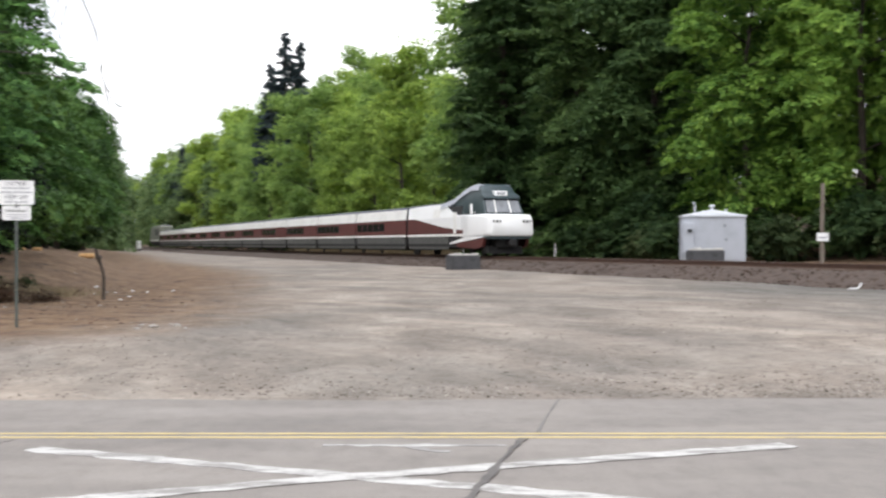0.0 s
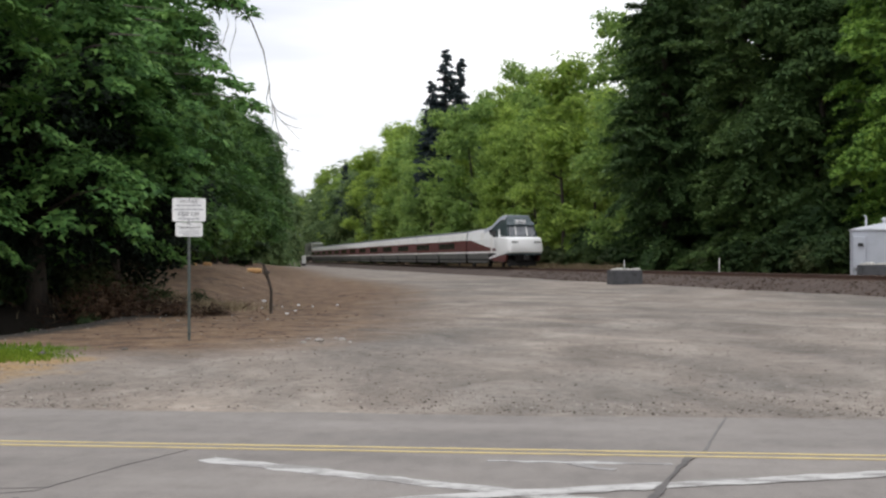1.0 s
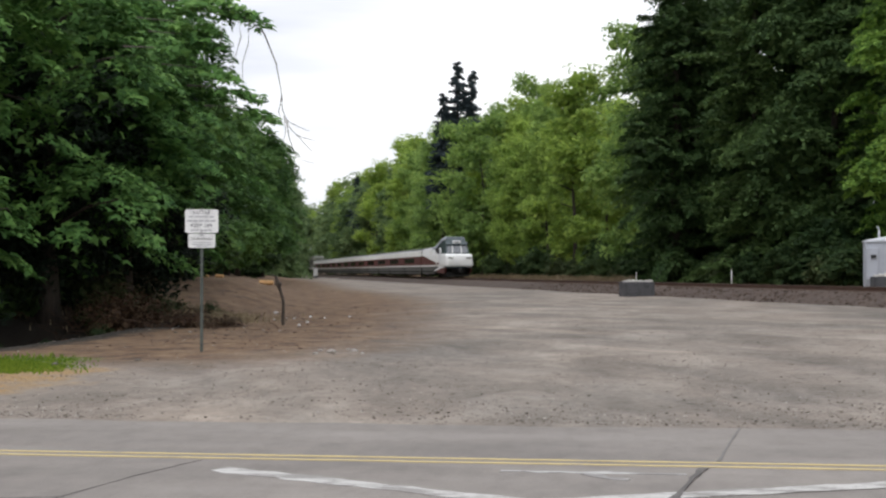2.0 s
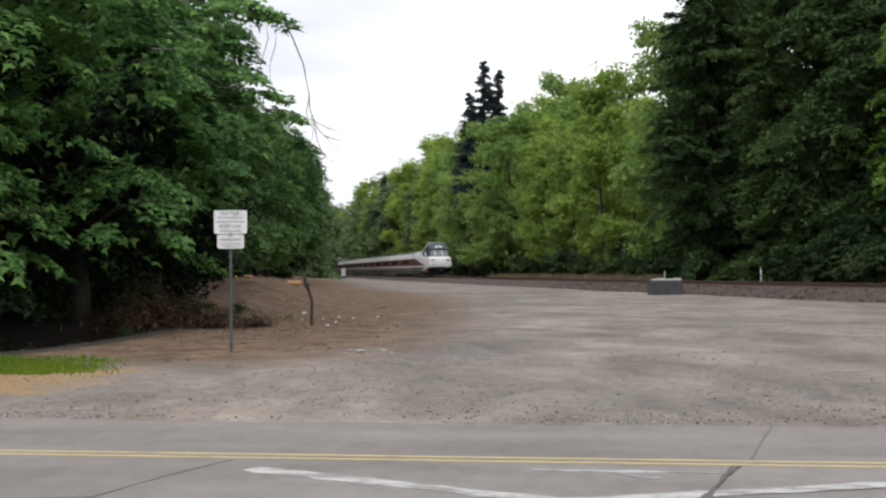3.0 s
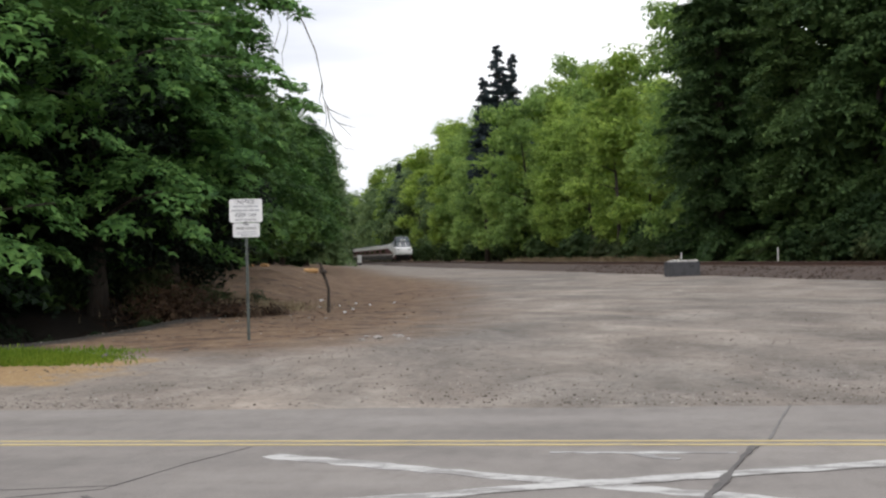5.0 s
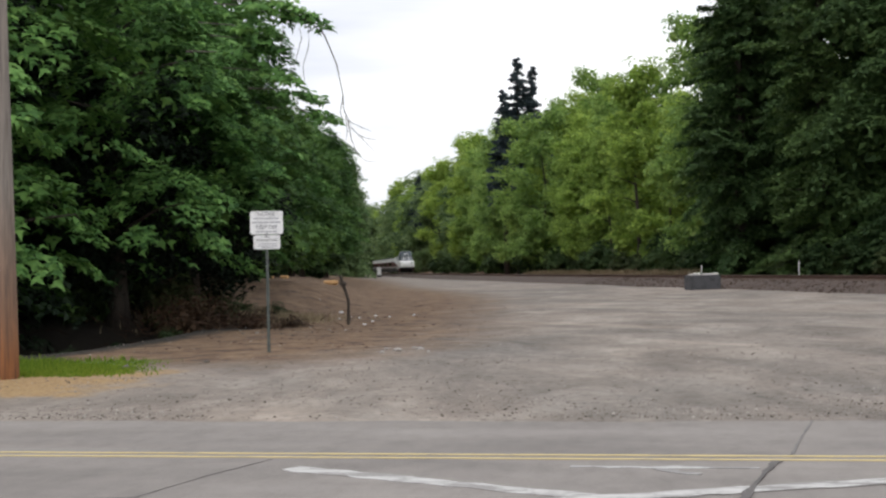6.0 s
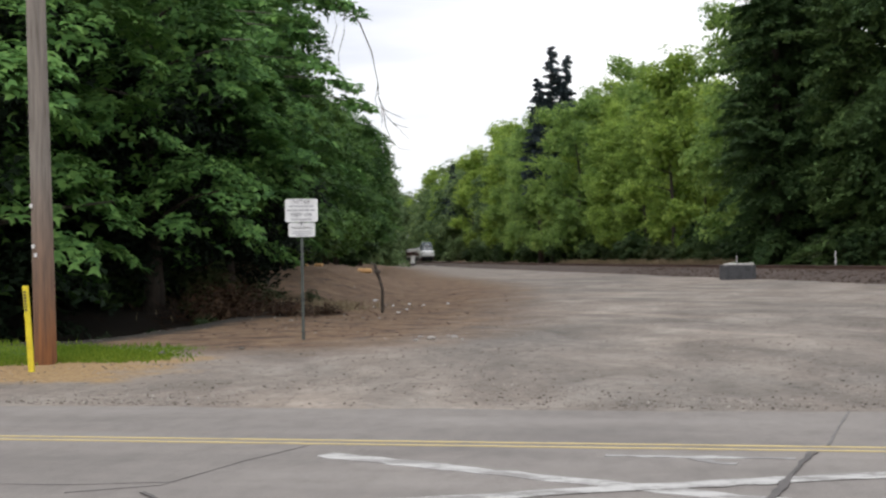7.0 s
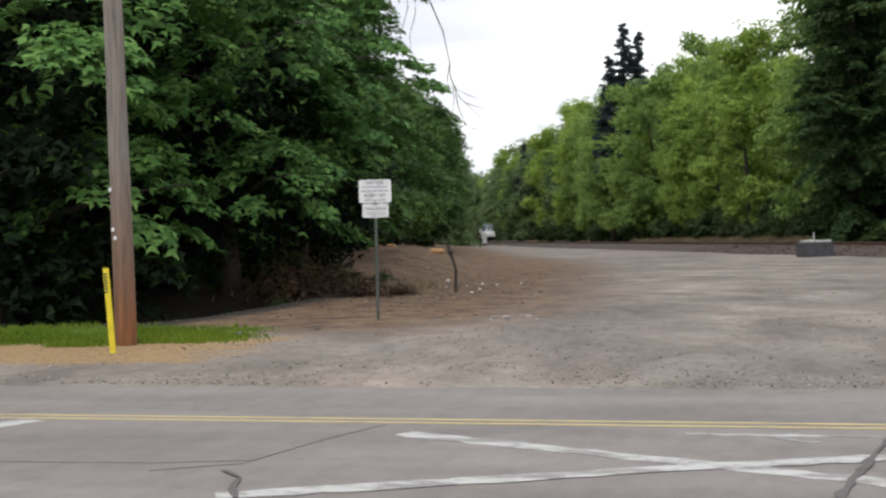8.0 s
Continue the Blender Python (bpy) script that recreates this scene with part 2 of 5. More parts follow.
def pole_material():
    """Grey weathered wood, stained red-brown towards the foot in uneven streaks."""
    m, n, l, b = nodes_of("utility_pole_wood", 0.9)
    grain = noise_node(n, l, 3.0, 6.0, 0.65, stretch=(7, 7, 0.35))
    fine = noise_node(n, l, 40.0, 3.0, 0.6, stretch=(6, 6, 0.4))
    grey = ramp(n, l, grain, [(0.3, (0.12, 0.10, 0.085)), (0.7, (0.31, 0.275, 0.24))])
    red = ramp(n, l, grain, [(0.3, (0.075, 0.029, 0.012)), (0.7, (0.29, 0.118, 0.044))])
    up = box_mask(n, l, "Z", -5.0, 1.5, 1.4)
    f = math_node(n, l, "ADD", up, math_node(n, l, "MULTIPLY", math_node(n, l, "SUBTRACT", grain, 0.5), 0.6), True)
    l.new(mix(n, l, f, grey, red), b.inputs["Base Color"])
    bump(n, l, b, fine, 0.5, 0.006)
    return m


M_UTILITY = pole_material()
M_BARK = worn("bark", (0.060, 0.047, 0.037), (0.020, 0.016, 0.013), 0.95, scale=4, fine=30, stretch=(3, 3, 0.6), relief=0.03)
M_TWIG = worn("bare_twig", (0.14, 0.12, 0.11), (0.07, 0.06, 0.055), 0.9, scale=6)
M_YELLOW = worn("yellow_plastic", (0.80, 0.66, 0.03), (0.62, 0.48, 0.02), 0.45, scale=4, fine=30)
M_BLACK = worn("black_print", (0.03, 0.03, 0.032), (0.018, 0.018, 0.02), 0.6)
M_INK = worn("faded_ink", (0.12, 0.12, 0.15), (0.08, 0.08, 0.1), 0.6)
M_PRINT = worn("worn_print", (0.40, 0.40, 0.43), (0.30, 0.30, 0.34), 0.6)
M_SIGN = worn("white_sign_sheet", (0.80, 0.80, 0.80), (0.62, 0.62, 0.62), 0.45, scale=5)
M_POST = worn("galvanised_post", (0.10, 0.115, 0.105), (0.05, 0.055, 0.05), 0.6, 0.3, scale=8)
M_SHED = worn("grey_painted_steel", (0.43, 0.45, 0.50), (0.37, 0.39, 0.43), 0.5, 0.0, scale=1.2, fine=30)
M_SHEDROOF = worn("pale_roof_steel", (0.62, 0.64, 0.68), (0.48, 0.5, 0.54), 0.5, scale=2)
M_CONCRETE = worn("dark_concrete", (0.075, 0.075, 0.08), (0.038, 0.038, 0.042), 0.92, scale=3, fine=25, relief=0.01)
M_PALECON = worn("pale_rubble", (0.50, 0.48, 0.44), (0.30, 0.28, 0.26), 0.95, scale=4, fine=25)
M_CUTWOOD = worn("fresh_cut_wood", (0.62, 0.38, 0.17), (0.42, 0.23, 0.09), 0.8, scale=5)
M_DEADWOOD = worn("dead_brush", (0.085, 0.045, 0.026), (0.028, 0.016, 0.011), 0.95, scale=5)
M_LITTER = worn("white_litter", (0.75, 0.75, 0.75), (0.55, 0.55, 0.55), 0.6)
M_CABINET = worn("white_cabinet_paint", (0.74, 0.74, 0.73), (0.6, 0.6, 0.59), 0.5)
# train
M_TWHITE = worn("cream_train_paint", (0.88, 0.87, 0.84), (0.76, 0.75, 0.72), 0.35, scale=0.8, fine=8)
M_TNOSE = worn("white_train_paint", (0.93, 0.93, 0.93), (0.89, 0.89, 0.88), 0.3, scale=0.8, fine=8)
M_TRED = worn("brown_red_train_paint", (0.108, 0.023, 0.020), (0.078, 0.017, 0.015), 0.5, scale=0.8, fine=8)
M_TGREEN = worn("dark_green_train_paint", (0.040, 0.062, 0.068), (0.026, 0.042, 0.048), 0.35, scale=0.8, fine=8)
M_TGREY = worn("grey_train_skirt", (0.088, 0.090, 0.084), (0.05, 0.052, 0.048), 0.55, scale=1.2, fine=10)
M_TROOF = worn("dark_train_roof", (0.055, 0.06, 0.075), (0.035, 0.038, 0.05), 0.6, scale=1.0, fine=10)
M_TUNDER = worn("sooty_running_gear", (0.022, 0.021, 0.021), (0.012, 0.011, 0.011), 0.85, scale=3)
M_LOCO = worn("grey_green_loco_paint", (0.24, 0.25, 0.20), (0.15, 0.16, 0.13), 0.45, scale=1.0, fine=8)


def glass_material(name, tint, rough=0.06):
    m, n, l, b = nodes_of(name, rough)
    b.inputs["Base Color"].default_value = (*tint, 1)
    b.inputs["Specular IOR Level"].default_value = 0.45
    g = noise_node(n, l, 3.0, 3.0)
    l.new(ramp(n, l, g, [(0.3, tuple(c * 0.7 for c in tint)), (0.7, tint)]), b.inputs["Base Color"])
    return m


M_GLASS = glass_material("tinted_train_glass", (0.016, 0.016, 0.02), 0.2)
# opaque grey base stands in for sky reflected in the windscreen
M_WSHIELD = glass_material("cab_windscreen_glass", (0.24, 0.25, 0.27), 0.05)
M_LAMP = glass_material("headlamp_glass", (0.10, 0.105, 0.11), 0.1)
# leaves
L_NEAR = leaf_material("broad_maple_leaf", (0.040, 0.098, 0.032), (0.120, 0.250, 0.070), (0.24, 0.42, 0.115), 0.28)
# deep shade of the inner foliage is put into this near-black leaf colour
L_SHADE = leaf_material("dark_cedar_spray", (0.006, 0.012, 0.007), (0.010, 0.019, 0.010), (0.018, 0.032, 0.014), 0.05)
L_BRIGHT = leaf_material("bright_spring_leaf", (0.07, 0.145, 0.032), (0.195, 0.33, 0.062), (0.36, 0.51, 0.10), 0.36)
L_WOOD = leaf_material("bank_tree_leaf", (0.035, 0.080, 0.026), (0.080, 0.165, 0.045), (0.15, 0.26, 0.065), 0.35)
L_ALDER = leaf_material("yellow_green_alder_leaf", (0.14, 0.225, 0.055), (0.31, 0.43, 0.095), (0.48, 0.60, 0.14), 0.5)
L_MID = leaf_material("alder_leaf", (0.13, 0.215, 0.068), (0.26, 0.39, 0.11), (0.42, 0.54, 0.155), 0.5)
# distance haze is put into this paler, greyer leaf colour
L_FAR = leaf_material("pale_willow_leaf", (0.11, 0.17, 0.075), (0.17, 0.25, 0.105), (0.26, 0.34, 0.15), 0.45)
L_DARK = leaf_material("deep_green_leaf", (0.036, 0.072, 0.027), (0.076, 0.132, 0.046), (0.135, 0.21, 0.068), 0.35)
# needles lightened and blued: the haze over the far firs is in their colour
L_FIR = leaf_material("fir_needles", (0.040, 0.058, 0.066), (0.075, 0.102, 0.114), (0.12, 0.155, 0.165), 0.3)
L_BUSH = leaf_material("bramble_leaf", (0.03, 0.052, 0.022), (0.062, 0.088, 0.035), (0.11, 0.13, 0.055), 0.3)
L_UNDER = leaf_material("undergrowth_leaf", (0.022, 0.046, 0.018), (0.048, 0.084, 0.031), (0.095, 0.14, 0.048), 0.32)
L_LAUREL = leaf_material("dark_laurel_leaf", (0.018, 0.036, 0.018), (0.038, 0.066, 0.03), (0.075, 0.11, 0.045), 0.3)
L_DEAD = leaf_material("dead_brown_leaf", (0.014, 0.009, 0.006), (0.040, 0.024, 0.015), (0.09, 0.055, 0.032), 0.2)
L_GRASS = leaf_material("fresh_grass", (0.07, 0.12, 0.015), (0.14, 0.22, 0.024), (0.24, 0.32, 0.04), 0.4)
L_DRY = leaf_material("dry_grass", (0.17, 0.13, 0.08), (0.29, 0.23, 0.15), (0.42, 0.36, 0.24), 0.3)


# ---- building helpers ----
def mesh_of(name, bm, material):
    me = bpy.data.meshes.new(name)
    bm.normal_update()
    bm.to_mesh(me)
    bm.free()
    me.materials.append(material)
    return me


def part(name, bm, material, parent, label=""):
    ob = new(name, mesh_of(name, bm, material))
    ob.parent = parent
    if label:
        ob["label"] = label
    return ob


def base(name, label, category, at=(0, 0, 0), turn=0.0, group="", kind=""):
    e = new(name)
    e.empty_display_size = 0.2
    e.location, e.rotation_euler = at, (0, 0, radians(turn))
    return tagged(e, label, category, group, kind)


def box(bm, x0, x1, y0, y1, z0, z1, bevel=0.0):
    r = bmesh.ops.create_cube(bm, size=1.0, matrix=Matrix.LocRotScale(((x0 + x1) / 2, (y0 + y1) / 2, (z0 + z1) / 2), None, (x1 - x0, y1 - y0, z1 - z0)))
    if bevel:
        es = list({e for v in r["verts"] for e in v.link_edges})
        bmesh.ops.bevel(bm, geom=es, offset=bevel, segments=2, affect="EDGES", profile=0.6)
    return bm


def tube(bm, pts, radii, seg=8, cap=True):
    """A round tapered tube through the points."""
    rings = []
    for k, p in enumerate(pts):
        a, c = Vector(pts[max(k - 1, 0)]), Vector(pts[min(k + 1, len(pts) - 1)])
        d = (c - a).normalized()
        u = d.orthogonal().normalized() if abs(d.z) < 0.95 else Vector((1, 0, 0))
        u = (u - d * u.dot(d)).normalized()
        w = d.cross(u)
        rings.append([bm.verts.new(Vector(p) + radii[k] * (math.cos(q) * u + math.sin(q) * w)) for q in (2 * math.pi * j / seg for j in range(seg))])
    for r0, r1 in zip(rings, rings[1:]):
        # rings may start at another angle: join each vertex to the nearest start
        off = min(range(seg), key=lambda o: (r1[o].co - r0[0].co).length)
        for j in range(seg):
            bm.faces.new((r0[j], r0[(j + 1) % seg], r1[(j + 1 + off) % seg], r1[(j + off) % seg]))
    if cap:
        bm.faces.new(rings[0][::-1])
        bm.faces.new(rings[-1])
    return bm


def loft(bm, sections, cap=True):
    rings = [[bm.verts.new(p) for p in s] for s in sections]
    k = len(rings[0])
    for r0, r1 in zip(rings, rings[1:]):
        for j in range(k):
            bm.faces.new((r0[j], r0[(j + 1) % k], r1[(j + 1) % k], r1[j]))
    if cap:
        bm.faces.new(rings[0][::-1])
        bm.faces.new(rings[-1])
    bmesh.ops.recalc_face_normals(bm, faces=bm.faces)
    return bm


def round_section(y, w, z0, z1, r, seg=4, wt=None):
    """A rounded rectangle across the track at y; wt: the half-width at the top."""
    wt = w if wt is None else wt
    pts = []
    for cx, cz, a0, ww in ((1, 1, 0, wt), (-1, 1, 90, wt), (-1, -1, 180, w), (1, -1, 270, w)):
        ox, oz = cx * (ww - r), (z1 - r if cz > 0 else z0 + r)
        for j in range(seg + 1):
            a = radians(a0 + 90 * j / seg)
            pts.append((ox + r * math.cos(a), y, oz + r * math.sin(a)))
    return pts


def rock(bm, at, r, rng, flat=0.7):
    v = bmesh.ops.create_icosphere(bm, subdivisions=1, radius=r)["verts"]
    s = Vector((rng.uniform(0.7, 1.3), rng.uniform(0.7, 1.3), flat * rng.uniform(0.7, 1.2)))
    for q in v:
        q.co = Vector((q.co.x * s.x, q.co.y * s.y, q.co.z * s.z)) * rng.uniform(0.82, 1.12) + Vector(at)
    return bm


def smooth(me):
    me.polygons.foreach_set("use_smooth", [True] * len(me.polygons))


# ---- the plan: track, lot and banks ----
RAIL_Z = 0.85
SPEED = 30.64


def heading(s):
    u = np.minimum(s, 330.0) / 200
    return 0.3553 - 0.1525 * u + 0.1368 * u * u - 0.0383 * u ** 3 + 0.0016 * np.maximum(s - 330.0, 0)


_S = np.arange(-120.0, 560.0, 1.0)
_H = heading(_S)
_X, _Y = np.cumsum(-np.sin(_H)), np.cumsum(np.cos(_H))
_X += 3.877 - _X[120]
_Y += 77.29 - _Y[120]


def track(s):
    """Place and heading (radians, left of ahead) of the track's centre line at s metres."""
    return float(np.interp(s, _S, _X)), float(np.interp(s, _S, _Y)), float(np.interp(s, _S, _H))


def off_track(x, y):
    """Metres to the right of the track's centre line (towards the wooded slope)."""
    return (x - np.interp(y, _Y, _X)) * np.interp(y, _Y, np.cos(_H))


def step(a, b, v):
    q = np.clip((v - a) / (b - a), 0, 1)
    return q * q * (3 - 2 * q)


LOT_Y = (0, 15, 24, 30, 40, 50, 60, 80, 100, 150, 200, 300, 420, 600)
LOT_X = (-30, -13, -9.6, -9.6, -11.0, -12.2, -13.6, -19, -26, -39, -53, -86, -130, -220)


def left_edge(y):
    return np.interp(y, LOT_Y, LOT_X)


def ground_z(x, y):
    x, y = np.asarray(x, float), np.asarray(y, float)
    z = 0.1 * step(13.4, 19.0, y) + 0.0012 * np.clip(y - 19, 0, 80)
    d = off_track(x, y)
    far = step(14, 24, y)
    z = z + (0.62 - z) * step(2.2, 3.6, d) * far                       # shelf beyond the track
    z = z + np.clip(d - 10.5, 0, 60) * 0.16 * step(10.5, 16, d) * far     # wooded slope
    bank = left_edge(y) - x
    z = z + (0.5 * step(30, 42, y) + 0.5 * step(44, 58, y)) * step(0.0, 4.6, bank) + 0.15 * step(0, 9, bank) * step(18, 30, y)
    z = z + np.clip(bank - 9, 0, 80) * 0.15 * step(24, 40, y)
    n = np.sin(x * 0.9 + 1.3 * np.sin(y * 0.41)) * np.sin(y * 0.63 + 1.1 * np.sin(x * 0.35))
    z = z + 0.025 * n * step(14.2, 20, y)
    q = y - 18.3 - 0.16 * (x + 8)
    z = z - 1.3 * step(4.6, 7.0, q) * (1 - step(11, 17, q)) * step(-11.8, -14.6, x)      # hollow sunk under the maples to deepen their shade
    return z


def gz(x, y):
    return float(ground_z(x, y))


# ---- ground, road and markings ----
def build_ground():
    xs = np.concatenate([-np.geomspace(2500, 46, 28)[:-1], np.arange(-46, 30, 0.45), np.geomspace(30, 2500, 30)])
    ys = np.concatenate([-np.geomspace(2500, 12, 14)[:-1], np.arange(-12, 13, 2.5), np.arange(13, 62, 0.45), np.geomspace(62, 3000, 90)])
    gx, gy = np.meshgrid(xs, ys)
    z = ground_z(gx, gy)
    z -= 0.05 * (gy < 13.2)                                             # the road lies on it
    nx, ny = len(xs), len(ys)
    co = np.stack([gx, gy, z], -1).reshape(-1, 3)
    i = np.arange(nx * ny).reshape(ny, nx)
    q = np.stack([i[:-1, :-1], i[:-1, 1:], i[1:, 1:], i[1:, :-1]], -1).reshape(-1, 4)
    me = bpy.data.meshes.new("ground")
    me.from_pydata(co.tolist(), [], q.tolist())
    smooth(me)
    bank = left_edge(gy) - gx
    d = off_track(gx, gy)
    earth = np.maximum(step(-8.6, -2.0, bank) * step(17.5, 22, gy), step(3.4, 5.0, d) * step(14, 24, gy))
    straw = step(-2.5, 1.0, -8.6 - gx) * step(14.8, 16.2, gy) * (1 - step(18.6, 20.0, gy))
    front = 18.3 + 0.16 * (gx + 8)
    turf = step(0.0, 1.0, gy - front) * (1 - step(3.0, 4.4, gy - front)) * step(-8.2, -9.8, gx)
    shaded_mould = step(3.0, 4.4, gy - front) * step(-10.2, -12.2, gx) * (1 - step(33, 44, gy))
    damp = step(1.0, 15.0, gx) * step(20, 36, gy)
    for key, v in (("earth", earth), ("straw", straw), ("turf", turf), ("damp", damp), ("shaded_mould", shaded_mould)):
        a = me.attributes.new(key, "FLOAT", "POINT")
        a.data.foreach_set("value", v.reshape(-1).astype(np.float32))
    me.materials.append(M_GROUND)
    return tagged(new("ground", me), "pale grey-brown gravel lot with brown earth at its banks", "ground", kind="structure")


def road_edge(x):
    return 13.42 + 0.0016 * max(x, 0) ** 2 * 12 + 0.05 * math.sin(1.7 * x) + 0.03 * math.sin(4.1 * x + 1)


def build_road():
    bm = bmesh.new()
    xs = [-400, -150, -70, -40] + [-30 + 0.5 * k for k in range(121)] + [40, 70, 150, 400]
    rows = []
    for x in xs:
        e = road_edge(min(max(x, -30), 9.0))
        rows.append([bm.verts.new((x, y, z)) for y, z in ((5.9, -0.06), (6.0, 0.0), (10.8, 0.0), (e - 0.12, 0.0), (e, -0.012), (e + 0.06, -0.09))])
    for a, c in zip(rows, rows[1:]):
        for j in range(5):
            bm.faces.new((a[j], c[j], c[j + 1], a[j + 1]))
    road = new("road", mesh_of("road", bm, M_ASPHALT))
    return tagged(road, "worn grey asphalt road with a crumbling edge", "road", kind="structure")


def strip(bm, pts, width, z, rng=None, ragged=0.0):
    """A flat painted or poured strip along the points, with ragged sides."""
    pts = [Vector((*p, z)) for p in pts]
    fine = []
    for a, c in zip(pts, pts[1:]):
        k = max(2, int((c - a).length / 0.16))
        fine += [a.lerp(c, j / k) for j in range(k)]
    fine.append(pts[-1])
    prev = None
    for k, p in enumerate(fine):
        d = (fine[min(k + 1, len(fine) - 1)] - fine[max(k - 1, 0)]).normalized()
        n = Vector((-d.y, d.x, 0))
        w = [width / 2 + (rng.uniform(-ragged, ragged) if rng else 0) for _ in range(2)]
        cur = (bm.verts.new(p + n * w[0]), bm.verts.new(p - n * w[1]))
        if prev:
            bm.faces.new((prev[0], prev[1], cur[1], cur[0]))
        prev = cur
    return bm


def solid(bm, depth=0.004):
    """Gives a flat sheet its thickness, downwards."""
    r = bmesh.ops.extrude_face_region(bm, geom=bm.faces[:])
    for v in r["geom"]:
        if isinstance(v, bmesh.types.BMVert):
            v.co.z -= depth
    bmesh.ops.recalc_face_normals(bm, faces=bm.faces[:])
    return bm


def build_markings(road):
    rng = random.Random(3)
    for y in (10.72, 10.93):
        part("yellow_line", solid(strip(bmesh.new(), [(-60, y), (-8, y), (40, y)], 0.072, 0.005, rng, 0.008)), M_YELLOW_ROAD, road, "double yellow centre line, slightly worn")
    part("crossing_bar", solid(strip(bmesh.new(), [(-3.2, 10.12), (0.9, 8.2), (2.6, 7.4)], 0.225, 0.005, rng, 0.03)), M_WHITE_ROAD, road, "worn white diagonal bar of a crossing mark")
    part("crossing_bar", solid(strip(bmesh.new(), [(-3.62, 7.45), (-0.7, 8.85), (2.75, 10.28)], 0.225, 0.009, rng, 0.03)), M_WHITE_ROAD, road, "worn white diagonal bar of a crossing mark")
    part("old_stroke", solid(strip(bmesh.new(), [(-0.95, 10.32), (0.5, 10.28)], 0.10, 0.005, rng, 0.03)), M_FAINT_ROAD, road, "faded remains of white paint")
    part("old_stroke", solid(strip(bmesh.new(), [(-0.25, 10.24), (-0.12, 10.05), (0.06, 9.98)], 0.09, 0.005, rng, 0.04)), M_FAINT_ROAD, road, "faded remains of white paint")
    part("stop_bar", solid(strip(bmesh.new(), [(-6.92, 10.62), (-7.45, 9.0), (-7.9, 7.6)], 0.32, 0.005, rng, 0.02)), M_WHITE_ROAD, road, "worn white bar across the lane")
    part("sealed_crack", solid(strip(bmesh.new(), [(0.66, 10.62), (0.55, 10.1), (0.42, 9.5), (0.33, 9.0), (0.17, 8.2), (0.0, 7.2)], 0.05, 0.012, rng, 0.022)), M_TAR, road, "dark poured crack sealer")
    part("sealed_crack", solid(strip(bmesh.new(), [(0.80, 11.0), (0.99, 12.2), (1.19, 13.35)], 0.02, 0.006, rng, 0.007)), M_HAIR, road, "thin sealed crack")
    part("sealed_crack", solid(strip(bmesh.new(), [(-3.5, 10.6), (-3.75, 9.7), (-3.95, 8.6), (-4.5, 8.25)], 0.007, 0.006, rng, 0.003)), M_HAIR, road, "hairline crack")
    part("sealed_crack", solid(strip(bmesh.new(), [(-3.95, 8.3), (-3.72, 8.05), (-3.62, 7.7), (-3.46, 7.4)], 0.04, 0.013, rng, 0.012)), M_TAR, road, "short sealed crack")
    part("sealed_crack", solid(strip(bmesh.new(), [(-6.6, 8.4), (-5.4, 8.5), (-4.6, 8.55), (-3.9, 8.75)], 0.006, 0.006, rng, 0.003)), M_HAIR, road, "hairline crack")


def build_stones():
    """Loose stones and clods on the lot, thick along the road's edge."""
    rng = random.Random(8)
    for name, mat, count, lo, hi, label in (("clods", M_CLOD, 900, 0.005, 0.026, "dark clods and bark scraps strewn on gravel"), ("gravel_stones", M_STONE, 900, 0.006, 0.024, "loose pale stones strewn on gravel")):
        bm = bmesh.new()
        for k in range(count):
            y = 13.6 + 3.5 * rng.random() ** 1.5 if k % 3 == 0 else 13.7 + 28 * rng.random() ** 1.7
            x = rng.uniform(-0.42, 0.42) * (y + 6) - 0.12 * y
            r = lo + (hi - lo) * rng.random() ** 3
            rock(bm, (x, y, gz(x, y) + r * 0.15), r, rng, 0.45)
        me = mesh_of(name, bm, mat)
        tagged(new(name, me), label, "stones", kind="stuff")


def build_crumbs():
    """Fine crumbs of gravel and earth over the near lot, as small uneven pebbles."""
    rng = np.random.default_rng(17)
    n = 15000
    y = np.where(rng.random(n) < 0.3, 13.5 + 2.2 * rng.random(n) ** 1.6, 13.6 + 26 * rng.random(n) ** 1.5)
    x = rng.uniform(-0.46, 0.40, n) * (y + 3) - 0.1 * y
    band = np.sin(x * 0.8 + 2.2 * np.sin(y * 0.5)) * np.sin(y * 1.1 + 1.4 * np.sin(x * 0.43))
    keep = rng.random(n) < 0.45 + 0.5 * band
    x, y = x[keep], y[keep]
    n = len(x)
    r = 0.005 + 0.016 * rng.random(n) ** 2.5
    c = np.stack([x, y, ground_z(x, y) + 0.2 * r], 1)
    dirs = np.array([(1, 0, 0), (0, 1, 0), (-1, 0, 0), (0, -1, 0), (0, 0, 1), (0, 0, -1)], float)
    v = c[:, None, :] + dirs[None] * (r[:, None, None] * rng.uniform(0.6, 1.4, (n, 6, 1))) * (1, 1, 0.75)
    f = np.array([(0, 1, 4), (1, 2, 4), (2, 3, 4), (3, 0, 4), (1, 0, 5), (2, 1, 5), (3, 2, 5), (0, 3, 5)])
    me = bpy.data.meshes.new("gravel_crumbs")
    me.from_pydata(v.reshape(-1, 3).tolist(), [], (np.arange(n)[:, None, None] * 6 + f[None]).reshape(-1, 3).tolist())
    me.materials.append(M_CRUMB)
    tagged(new("gravel_crumbs", me), "fine crumbs of brown and grey gravel on the lot", "gravel", kind="stuff")


def stone_at(x, y, r, mat, label):
    rng = random.Random(int(x * 100))
    ob = new("stone", mesh_of("stone", rock(bmesh.new(), (0, 0, r * 0.3), r, rng, 0.6), mat))
    ob.location = (x, y, gz(x, y))
    tagged(ob, label, "stone", group="stones on the lot")


